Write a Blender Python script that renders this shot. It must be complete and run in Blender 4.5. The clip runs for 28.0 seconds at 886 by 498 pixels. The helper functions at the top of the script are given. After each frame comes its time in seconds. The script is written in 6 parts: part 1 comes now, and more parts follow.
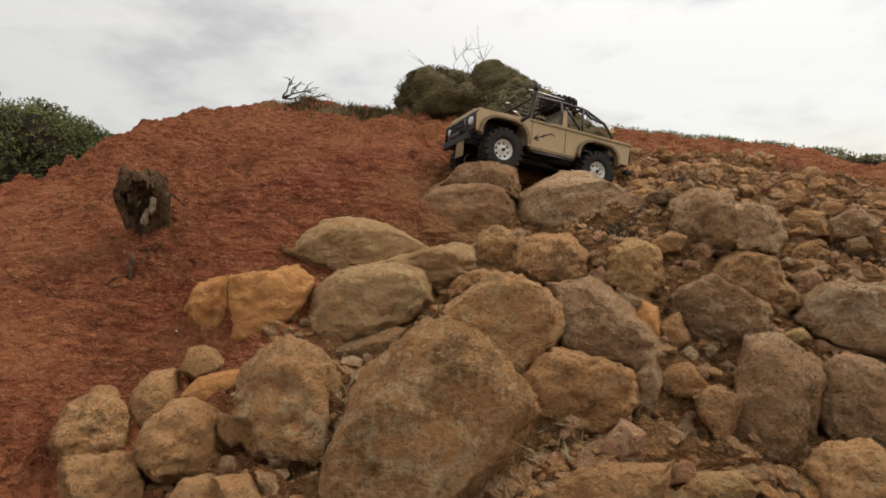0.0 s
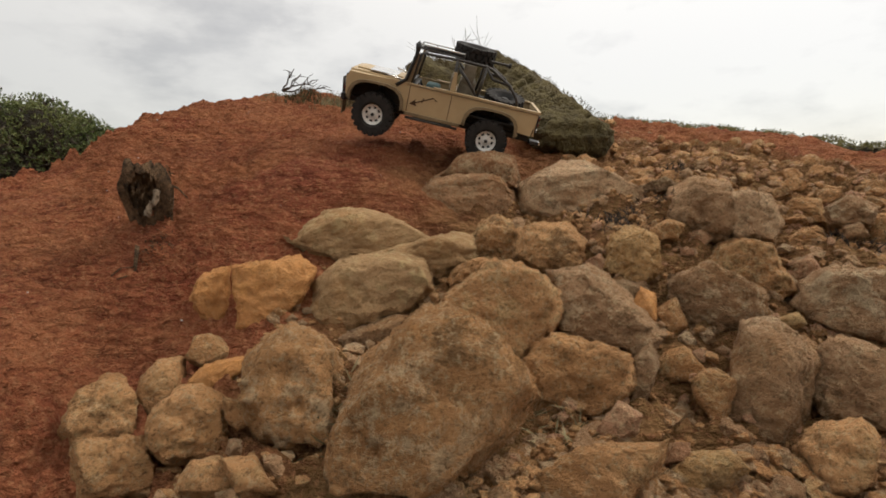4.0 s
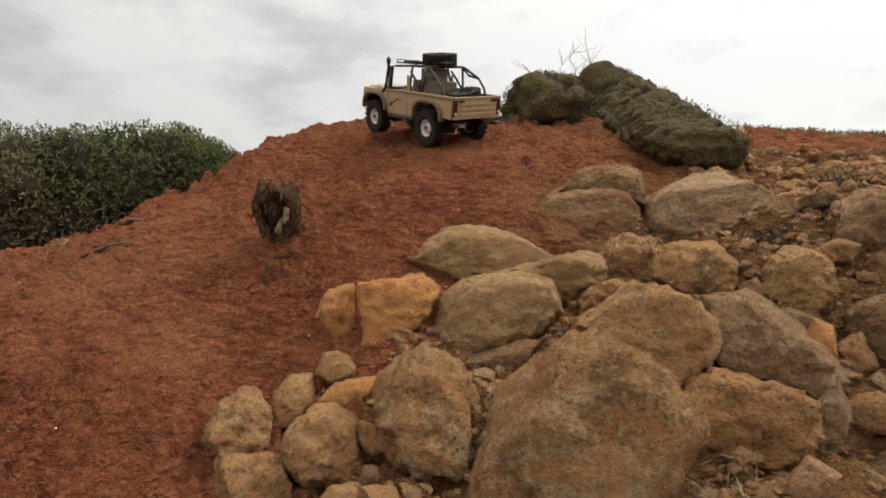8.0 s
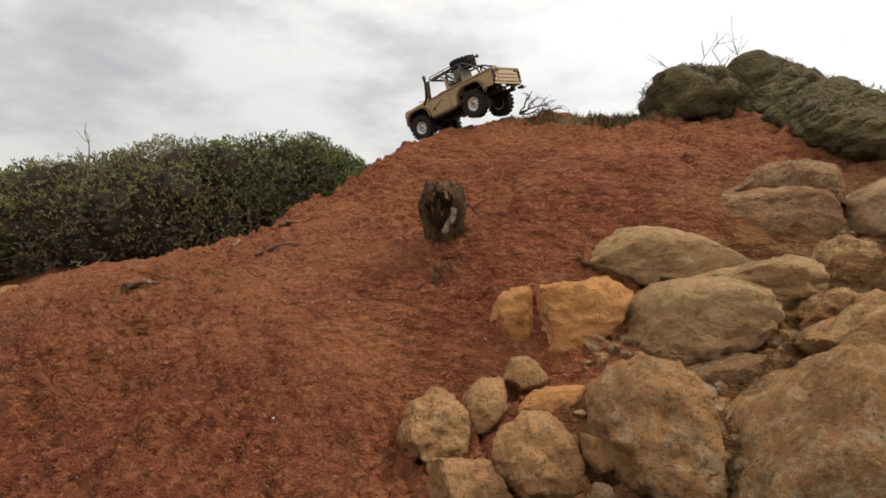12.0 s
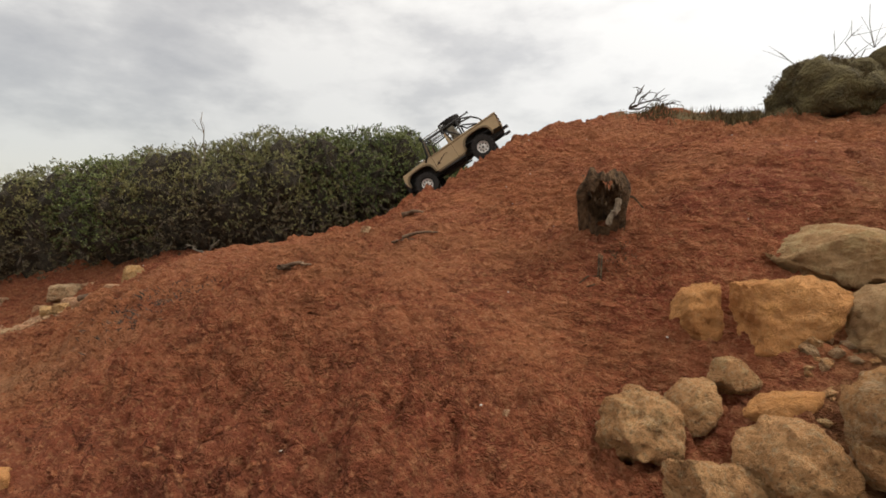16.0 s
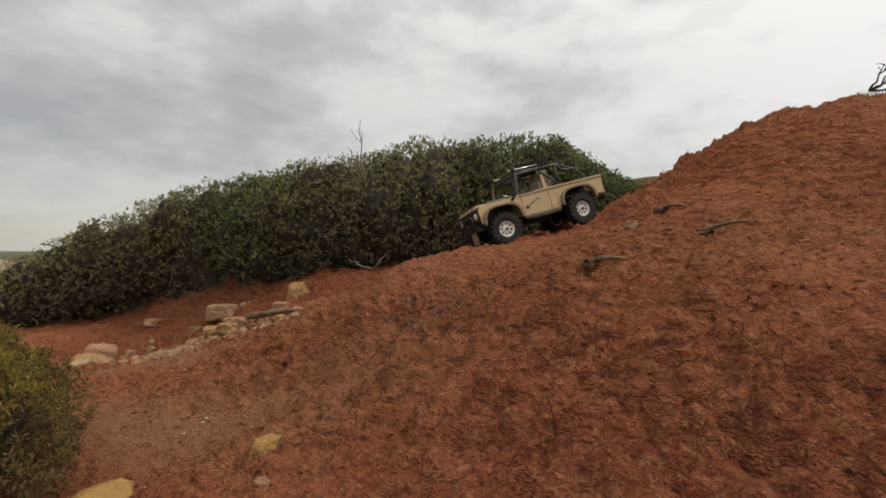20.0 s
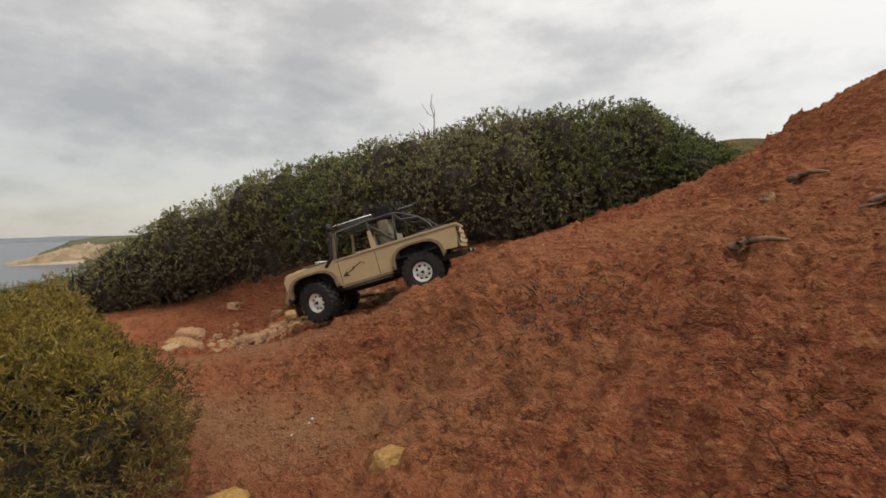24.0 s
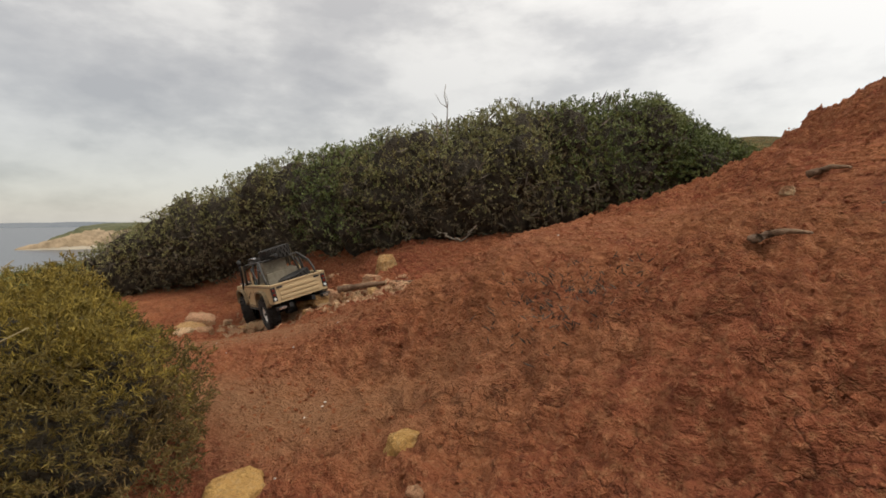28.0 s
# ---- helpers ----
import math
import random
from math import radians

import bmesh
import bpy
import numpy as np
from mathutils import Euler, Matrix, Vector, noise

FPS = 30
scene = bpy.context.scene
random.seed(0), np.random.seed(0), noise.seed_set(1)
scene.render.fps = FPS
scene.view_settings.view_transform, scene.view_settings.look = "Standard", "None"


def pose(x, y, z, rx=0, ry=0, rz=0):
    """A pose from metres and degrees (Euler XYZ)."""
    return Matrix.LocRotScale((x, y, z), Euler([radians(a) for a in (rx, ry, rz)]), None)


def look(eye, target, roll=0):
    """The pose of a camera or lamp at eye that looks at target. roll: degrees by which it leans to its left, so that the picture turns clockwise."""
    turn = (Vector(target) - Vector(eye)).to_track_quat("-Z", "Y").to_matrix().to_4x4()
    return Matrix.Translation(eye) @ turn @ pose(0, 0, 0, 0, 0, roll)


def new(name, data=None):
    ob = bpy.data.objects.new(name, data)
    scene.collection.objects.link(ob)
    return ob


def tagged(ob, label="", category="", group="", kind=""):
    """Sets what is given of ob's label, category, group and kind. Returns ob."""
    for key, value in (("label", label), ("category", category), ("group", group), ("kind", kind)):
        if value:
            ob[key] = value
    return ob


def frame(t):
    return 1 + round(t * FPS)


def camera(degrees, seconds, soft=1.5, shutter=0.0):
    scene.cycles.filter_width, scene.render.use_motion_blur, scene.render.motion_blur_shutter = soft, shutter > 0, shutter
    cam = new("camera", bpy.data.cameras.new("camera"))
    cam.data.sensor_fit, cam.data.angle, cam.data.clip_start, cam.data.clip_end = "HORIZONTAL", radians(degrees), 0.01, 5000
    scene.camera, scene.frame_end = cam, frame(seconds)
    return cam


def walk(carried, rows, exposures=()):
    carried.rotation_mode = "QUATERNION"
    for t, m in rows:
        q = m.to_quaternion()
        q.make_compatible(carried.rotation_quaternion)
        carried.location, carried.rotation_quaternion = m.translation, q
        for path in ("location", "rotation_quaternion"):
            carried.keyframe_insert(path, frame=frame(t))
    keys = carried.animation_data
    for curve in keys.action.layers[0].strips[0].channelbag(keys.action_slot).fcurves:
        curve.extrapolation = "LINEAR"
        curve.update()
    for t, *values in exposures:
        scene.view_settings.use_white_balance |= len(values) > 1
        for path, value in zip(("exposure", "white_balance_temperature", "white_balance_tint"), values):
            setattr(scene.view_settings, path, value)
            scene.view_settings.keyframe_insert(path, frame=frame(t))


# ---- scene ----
import functools
import itertools
cam = camera(82.0, 28.0, soft=1.7)
PATH = [
    (0, (0.067, -0.037, 0.012), (-0.125, 1.943, -0.192), -0.3),
    (0.5, (0.065, -0.046, 0.011), (-0.116, 1.933, -0.213), -0.7),
    (1, (0.064, -0.026, 0.013), (-0.129, 1.955, -0.183), -0.5),
    (1.5, (0.068, -0.043, 0.009), (-0.124, 1.935, -0.216), -0.9),
    (2, (0.066, -0.042, 0.008), (-0.128, 1.936, -0.213), -1.3),
    (2.5, (0.073, -0.05, 0.006), (-0.129, 1.927, -0.218), -0.8),
    (3, (0.069, -0.042, 0.009), (-0.136, 1.936, -0.206), -0.8),
    (3.5, (0.07, -0.049, 0.008), (-0.126, 1.928, -0.222), -0.7),
    (5.5, (0.07, -0.044, 0.006), (-0.138, 1.931, -0.229), -1.1),
    (6, (0.076, -0.049, 0.005), (-0.141, 1.925, -0.236), -0.9),
    (6.5, (0.063, -0.046, 0.003), (-0.178, 1.925, -0.23), -1.1),
    (7, (0.046, -0.035, 0.001), (-0.25, 1.932, -0.207), -1.0),
    (7.5, (0.023, -0.019, 0.004), (-0.386, 1.93, -0.172), -0.3),
    (8, (0.009, -0.02, 0.007), (-0.534, 1.898, -0.153), -1.1),
    (8.5, (-0.019, -0.049, 0.013), (-0.658, 1.838, -0.154), -1.6),
    (9, (0.043, -0.051, 0.012), (-0.682, 1.807, -0.126), -0.2),
    (9.5, (0.062, -0.12, 0.001), (-0.729, 1.705, -0.209), -0.7),
    (10, (-0.015, -0.072, 0.007), (-0.824, 1.753, -0.118), -1.0),
    (10.5, (-0.091, -0.066, 0.005), (-0.925, 1.748, -0.124), -1.0),
    (11, (-0.137, -0.054, 0.0), (-0.987, 1.753, -0.126), -1.4),
    (11.5, (-0.133, -0.029, -0.002), (-1.001, 1.77, -0.106), -0.9),
    (12, (-0.128, -0.035, -0.003), (-1.006, 1.758, -0.127), -1.1),
    (12.5, (-0.146, -0.029, 0.001), (-1.033, 1.761, -0.105), -1.5),
    (14.5, (-0.173, -0.034, -0.004), (-1.106, 1.732, -0.111), -1.1),
    (15, (-0.18, -0.034, -0.001), (-1.131, 1.722, -0.11), -0.7),
    (15.5, (-0.213, -0.053, -0.003), (-1.203, 1.68, -0.119), 0.5),
    (16, (-0.303, -0.101, -0.023), (-1.352, 1.598, -0.144), 0.7),
    (16.5, (-0.36, -0.106, -0.033), (-1.594, 1.466, -0.107), 0.7),
    (17, (-0.348, -0.16, -0.02), (-1.698, 1.314, -0.075), 0.2),
    (17.5, (-0.357, -0.202, -0.016), (-1.67, 1.303, -0.109), 0.7),
    (18, (-0.523, -0.219, -0.073), (-1.557, 1.492, -0.123), 1.6),
    (18.5, (-0.694, -0.176, -0.099), (-1.747, 1.521, 0.011), 0.3),
    (19, (-0.719, -0.173, -0.099), (-1.877, 1.454, 0.01), 3.8),
    (19.5, (-0.723, -0.193, -0.103), (-1.908, 1.418, -0.101), 0.6),
    (20, (-0.752, -0.14, -0.1), (-2.015, 1.411, -0.092), 0.0),
    (20.5, (-0.775, -0.097, -0.091), (-2.132, 1.371, -0.042), 0.9),
    (21, (-0.776, -0.103, -0.098), (-2.09, 1.404, -0.088), -0.1),
    (21.5, (-0.793, -0.105, -0.099), (-2.032, 1.464, -0.126), 1.0),
    (22, (-0.851, -0.097, -0.098), (-2.167, 1.409, -0.129), 0.7),
    (22.5, (-0.888, -0.131, -0.095), (-2.236, 1.347, -0.116), -1.7),
    (24.5, (-0.854, -0.134, -0.081), (-2.296, 1.249, -0.184), -1.1),
    (25, (-0.864, -0.138, -0.079), (-2.308, 1.242, -0.185), -0.8),
    (25.5, (-0.877, -0.134, -0.088), (-2.314, 1.254, -0.188), -0.4),
    (26, (-0.872, -0.139, -0.091), (-2.31, 1.247, -0.206), -0.4),
    (26.5, (-0.875, -0.135, -0.094), (-2.322, 1.242, -0.203), -0.5),
    (27, (-0.866, -0.137, -0.093), (-2.304, 1.248, -0.209), -0.4),
    (27.5, (-0.87, -0.138, -0.09), (-2.313, 1.242, -0.203), -0.5),
    (28, (-0.869, -0.14, -0.093), (-2.314, 1.239, -0.207), -0.4),
]
walk(cam, [(t, look(eye, target, roll)) for t, eye, target, roll in PATH],
     [(0, -0.05), (8, 0.0), (12, 0.12), (17, 0.10), (18.3, 0.0), (19, -0.28), (20, -0.15), (22, -0.08), (25, 0.02), (28, 0.06)])

# ---- world and light: a bright overcast sky over the sea ----
world = bpy.data.worlds.new("overcast_sky")
scene.world = world
world.use_nodes = True


class Graph:
    """Short hand for a node tree."""

    def __init__(self, tree):
        self.tree = tree
        tree.nodes.clear()

    def __call__(self, kind, out=0, props=None, **inputs):
        node = self.tree.nodes.new(kind)
        for key, value in (props or {}).items():
            setattr(node, key, value)
        for key, value in inputs.items():
            slot = node.inputs[int(key[1:])] if key[0] == "i" and key[1:].isdigit() else node.inputs[key.replace("_", " ")]
            if isinstance(value, bpy.types.NodeSocket):
                self.tree.links.new(value, slot)
            else:
                slot.default_value = value
        return node.outputs[out]

    def math(self, op, a, b=0.0, c=0.0):
        return self("ShaderNodeMath", props={"operation": op}, i0=a, i1=b, i2=c)

    def mix(self, fac, a, b):
        return self("ShaderNodeMix", 2, props={"data_type": "RGBA"}, i0=fac, i6=a, i7=b)

    def ramp(self, fac, *stops):
        node = self.tree.nodes.new("ShaderNodeValToRGB")
        while len(node.color_ramp.elements) < len(stops):
            node.color_ramp.elements.new(0.5)
        for el, (at, tone) in zip(node.color_ramp.elements, stops):
            el.position = at
            el.color = (*tone, 1) if isinstance(tone, tuple) else (tone, tone, tone, 1)
        self.tree.links.new(fac, node.inputs[0])
        return node.outputs[0]

    def noise(self, where, scale, detail=5.0, rough=0.55, out=0):
        return self("ShaderNodeTexNoise", out, Vector=where, Scale=scale, Detail=detail, Roughness=rough)


g = Graph(world.node_tree)
way = g("ShaderNodeTexCoord", 0)
axis = g.tree.nodes.new("ShaderNodeSeparateXYZ")
g.tree.links.new(way, axis.inputs[0])
flat = g("ShaderNodeVectorMath", props={"operation": "MULTIPLY"}, i0=way, i1=(1.0, 1.0, 2.3))
puffs = g.noise(flat, 5.0, 7.0, 0.55)
billow = g.noise(flat, 0.9, 3.0, 0.5)
cloud = g.math("ADD", g.math("MULTIPLY", puffs, 0.62), g.math("MULTIPLY", billow, 0.5))
tone = g.ramp(cloud, (0.42, (0.52, 0.490, 0.452)), (0.51, (0.64, 0.604, 0.552)), (0.57, (0.77, 0.728, 0.662)), (0.64, (0.86, 0.815, 0.740)))
# brighter towards the hidden sun, duller low over the sea
side = g.math("ADD", g.math("MULTIPLY", g.math("MINIMUM", axis.outputs[0], 0.15), 0.20), g.math("MULTIPLY", axis.outputs[1], 0.07))
lift = g.math("ADD", g.math("ADD", side, 0.79), g.math("MULTIPLY", g.math("POWER", g.math("MAXIMUM", axis.outputs[2], 0.0), 1.8), 1.6))
cloudy = g("ShaderNodeBackground", Color=tone, Strength=g.math("MULTIPLY", lift, 1.0))
blue = g("ShaderNodeTexSky", props={"sky_type": "NISHITA", "sun_disc": False, "sun_elevation": radians(49), "sun_rotation": radians(50)})
clear = g("ShaderNodeBackground", Color=blue, Strength=0.03)
both = g("ShaderNodeAddShader", i0=cloudy, i1=clear)
g.tree.links.new(both, g.tree.nodes.new("ShaderNodeOutputWorld").inputs[0])

sun = new("sun", bpy.data.lights.new("sun", "SUN"))
sun.data.energy, sun.data.angle, sun.data.color = 1.6, radians(20), (1.0, 0.92, 0.80)
sun.matrix_basis = look((2.2, 2.2, 3.4), (0, 0.6, 0))

# ---- materials ----


def material(name, build, rough=0.9, metal=0.0, coat=0.0, spec=0.3):
    m = bpy.data.materials.new(name)
    m.use_nodes = True
    gr = Graph(m.node_tree)
    colour, height, depth, *rest = build(gr)
    args = {"Base_Color": colour, "Roughness": rest[0] if rest else rough, "Metallic": metal, "Specular_IOR_Level": spec}
    if coat:
        args["Coat_Weight"] = coat
    if height is not None:
        args["Normal"] = gr("ShaderNodeBump", Strength=1.0, Distance=depth, Height=height)
    surface = gr("ShaderNodeBsdfPrincipled", **args)
    gr.tree.links.new(surface, gr.tree.nodes.new("ShaderNodeOutputMaterial").inputs[0])
    return m


def where_of(gr):
    return gr("ShaderNodeTexCoord", 3)


def attr(gr, name):
    return gr("ShaderNodeAttribute", 2, props={"attribute_name": name})


def clay(gr):
    whole = where_of(gr)
    p = gr("ShaderNodeVectorMath", props={"operation": "MULTIPLY"}, i0=whole, i1=(0.72, 1.0, 1.7))
    broad = gr.noise(p, 2.4, 4.0, 0.6)
    mid = gr.noise(p, 11.0, 5.0, 0.62)
    strata = gr("ShaderNodeVectorMath", props={"operation": "MULTIPLY"}, i0=whole, i1=(0.62, 0.8, 1.65))
    fine = gr.math("ADD", gr.math("MULTIPLY", gr.noise(strata, 48.0, 6.0, 0.7), 0.5), gr.math("MULTIPLY", gr.noise(whole, 90.0, 6.0, 0.72), 0.5))
    grit = gr.noise(whole, 300.0, 3.0, 0.6)
    red = gr.mix(gr.ramp(gr.math("ADD", gr.math("MULTIPLY", broad, 0.5), gr.math("MULTIPLY", mid, 0.5)), (0.36, 0.0), (0.64, 1.0)),
                 (0.330, 0.084, 0.044, 1), (0.560, 0.215, 0.092, 1))
    red = gr.mix(gr.math("MULTIPLY", gr.ramp(fine, (0.5, 0.0), (0.60, 1.0)), 0.6), red, (0.60, 0.265, 0.120, 1))
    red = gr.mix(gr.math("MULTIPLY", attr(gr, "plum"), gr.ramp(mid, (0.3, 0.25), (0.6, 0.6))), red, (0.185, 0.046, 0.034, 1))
    red = gr.mix(gr.math("MULTIPLY", attr(gr, "crust"), gr.ramp(mid, (0.3, 0.35), (0.62, 0.95))), red, (0.44, 0.185, 0.084, 1))
    trod = gr.mix(gr.ramp(fine, (0.35, 0.0), (0.65, 1.0)), (0.37, 0.165, 0.076, 1), (0.48, 0.255, 0.132, 1))
    red = gr.mix(attr(gr, "trod"), red, trod)
    ochre = gr.mix(gr.ramp(mid, (0.35, 0.0), (0.65, 1.0)), (0.225, 0.112, 0.044, 1), (0.40, 0.235, 0.098, 1))
    red = gr.mix(attr(gr, "rubble"), red, ochre)
    turf = gr.mix(gr.ramp(mid, (0.35, 0.0), (0.65, 1.0)), (0.06, 0.072, 0.024, 1), (0.16, 0.15, 0.055, 1))
    red = gr.mix(attr(gr, "turf"), red, turf)
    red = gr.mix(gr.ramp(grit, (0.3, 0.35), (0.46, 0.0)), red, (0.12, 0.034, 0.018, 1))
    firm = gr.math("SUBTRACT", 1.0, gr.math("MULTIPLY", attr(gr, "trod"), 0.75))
    # dark specks stand in for the small shadows among the crumbs
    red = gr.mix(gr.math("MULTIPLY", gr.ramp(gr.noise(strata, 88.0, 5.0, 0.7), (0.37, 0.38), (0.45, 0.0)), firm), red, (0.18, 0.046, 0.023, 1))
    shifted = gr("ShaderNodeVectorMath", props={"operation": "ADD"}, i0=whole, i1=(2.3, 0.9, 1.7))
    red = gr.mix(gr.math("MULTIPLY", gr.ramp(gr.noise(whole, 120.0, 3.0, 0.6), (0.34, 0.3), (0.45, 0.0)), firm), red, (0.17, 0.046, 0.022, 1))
    red = gr.mix(gr.math("MULTIPLY", gr.ramp(gr.noise(shifted, 150.0, 2.0, 0.6), (0.55, 0.0), (0.63, 0.45)), firm), red, (0.62, 0.30, 0.145, 1))
    # hollows between the crumbs painted dark, as shade would leave them, and pale crumbs
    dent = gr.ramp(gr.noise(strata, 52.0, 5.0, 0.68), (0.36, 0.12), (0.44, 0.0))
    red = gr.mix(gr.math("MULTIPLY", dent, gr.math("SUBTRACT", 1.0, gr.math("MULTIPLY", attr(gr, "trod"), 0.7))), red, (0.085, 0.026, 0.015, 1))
    # thin crevices running along the slope, their shade put into the colour
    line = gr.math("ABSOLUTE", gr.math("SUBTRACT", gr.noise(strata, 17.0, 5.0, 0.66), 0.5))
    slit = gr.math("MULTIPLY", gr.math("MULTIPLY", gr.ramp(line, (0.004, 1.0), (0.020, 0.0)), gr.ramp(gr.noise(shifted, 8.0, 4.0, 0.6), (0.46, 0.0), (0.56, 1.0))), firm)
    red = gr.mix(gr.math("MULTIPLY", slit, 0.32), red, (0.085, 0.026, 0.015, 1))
    wavy = gr("ShaderNodeVectorMath", props={"operation": "ADD"}, i0=whole, i1=gr("ShaderNodeVectorMath", props={"operation": "SCALE"}, i0=gr.noise(whole, 30.0, 5.0, 0.65, out=1), Scale=0.045))
    edge = gr("ShaderNodeTexVoronoi", props={"feature": "DISTANCE_TO_EDGE"}, Vector=wavy, Scale=11.0)
    crack = gr.math("MULTIPLY", gr.ramp(edge, (0.0, 1.0), (0.017, 0.0)), gr.math("MULTIPLY", attr(gr, "cracked"), gr.ramp(gr.noise(p, 9.0, 3.0), (0.44, 0.0), (0.53, 1.0))))
    # cracks drawn dark for the shade in their depth
    red = gr.mix(gr.math("MULTIPLY", crack, 0.6), red, (0.055, 0.02, 0.014, 1))
    clod = gr("ShaderNodeTexVoronoi", props={"feature": "SMOOTH_F1"}, Vector=gr("ShaderNodeVectorMath", props={"operation": "ADD"}, i0=p, i1=gr("ShaderNodeVectorMath", props={"operation": "SCALE"}, i0=gr.noise(p, 40.0, 3.0, 0.6, out=1), Scale=0.02)), Scale=58.0)
    clod = gr.math("MULTIPLY", clod, gr.math("SUBTRACT", 1.0, gr.math("MULTIPLY", attr(gr, "trod"), 0.6)))
    bump = gr.math("ADD", gr.math("MULTIPLY", mid, 0.8), gr.math("ADD", gr.math("MULTIPLY", fine, 1.15), gr.math("MULTIPLY", grit, 0.45)))
    bump = gr.math("SUBTRACT", bump, gr.math("MULTIPLY", clod, 0.75))
    # gaps between clods darkened too: painted occlusion
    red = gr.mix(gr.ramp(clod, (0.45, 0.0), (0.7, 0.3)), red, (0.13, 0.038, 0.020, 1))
    bump = gr.math("SUBTRACT", bump, gr.math("ADD", gr.math("MULTIPLY", crack, 0.9), gr.math("ADD", gr.math("MULTIPLY", dent, 0.25), gr.math("MULTIPLY", slit, 0.35))))
    return red, bump, 0.042


def stone_tones(low, high, lichen, speckle=1.0):
    def build(gr):
        p = where_of(gr)
        lot = gr("ShaderNodeObjectInfo", 5)
        p = gr("ShaderNodeVectorMath", props={"operation": "ADD"}, i0=p, i1=gr("ShaderNodeCombineXYZ", i0=gr.math("MULTIPLY", lot, 9.0), i1=lot, i2=0.0))
        broad = gr.noise(p, 5.5, 4.0, 0.6)
        mid = gr.noise(p, 34.0, 8.0, 0.78)
        fine = gr.noise(p, 210.0, 5.0, 0.7)
        base = gr.mix(gr.ramp(broad, (0.34, 0.0), (0.66, 1.0)), (*low, 1), (*high, 1))
        shifted = gr("ShaderNodeVectorMath", props={"operation": "ADD"}, i0=p, i1=(3.1, 1.7, 0.4))
        rust = gr.ramp(gr.noise(shifted, 7.0, 5.0, 0.65), (0.52, 0.0), (0.70, 1.0))
        base = gr.mix(gr.math("MULTIPLY", rust, 0.5), base, (0.42, 0.195, 0.062, 1))
        # grey lichen in loose colonies, dark weathered crust, sandy grain
        colony = gr.ramp(gr.noise(shifted, 4.0, 3.0, 0.5), (0.38, 0.15), (0.62, 1.0))
        base = gr.mix(gr.math("MULTIPLY", gr.math("MULTIPLY", gr.ramp(mid, (0.50, 0.0), (0.585, 1.0)), 0.85), colony), base, (*lichen, 1))
        base = gr.mix(gr.ramp(gr.noise(shifted, 13.0, 8.0, 0.76), (0.37, 0.65 * speckle), (0.45, 0.0)), base, (0.120, 0.074, 0.034, 1))
        base = gr.mix(gr.ramp(fine, (0.36, 0.6 * speckle), (0.47, 0.0)), base, (0.12, 0.072, 0.034, 1))
        base = gr.mix(gr.math("MULTIPLY", gr.ramp(gr.noise(p, 130.0, 5.0, 0.75), (0.53, 0.0), (0.61, 1.0)), 0.5 * speckle), base, (0.60, 0.45, 0.26, 1))
        pit = gr("ShaderNodeTexVoronoi", Vector=p, Scale=85.0)
        bump = gr.math("ADD", gr.math("MULTIPLY", mid, 0.9), gr.math("ADD", gr.math("MULTIPLY", fine, 0.5), gr.math("MULTIPLY", pit, 0.28)))
        return base, bump, 0.010 + 0.010 * speckle
    return build


def plain(low, high, scale=30.0, depth=0.0005):
    def build(gr):
        p = where_of(gr)
        n = gr.noise(p, scale, 5.0, 0.6)
        return gr.mix(gr.ramp(n, (0.3, 0.0), (0.7, 1.0)), (*low, 1), (*high, 1)), gr.noise(p, scale * 4, 4.0), depth
    return build


def leafy(low, high, tip):
    def build(gr):
        p = where_of(gr)
        island = gr("ShaderNodeNewGeometry", 8)
        base = gr.mix(island, (*low, 1), (*high, 1))
        base = gr.mix(gr.ramp(gr.noise(p, 5.0, 3.0), (0.5, 0.0), (0.7, 0.8)), base, (*tip, 1))
        return base, None, 0.0
    return build


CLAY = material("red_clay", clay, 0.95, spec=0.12)
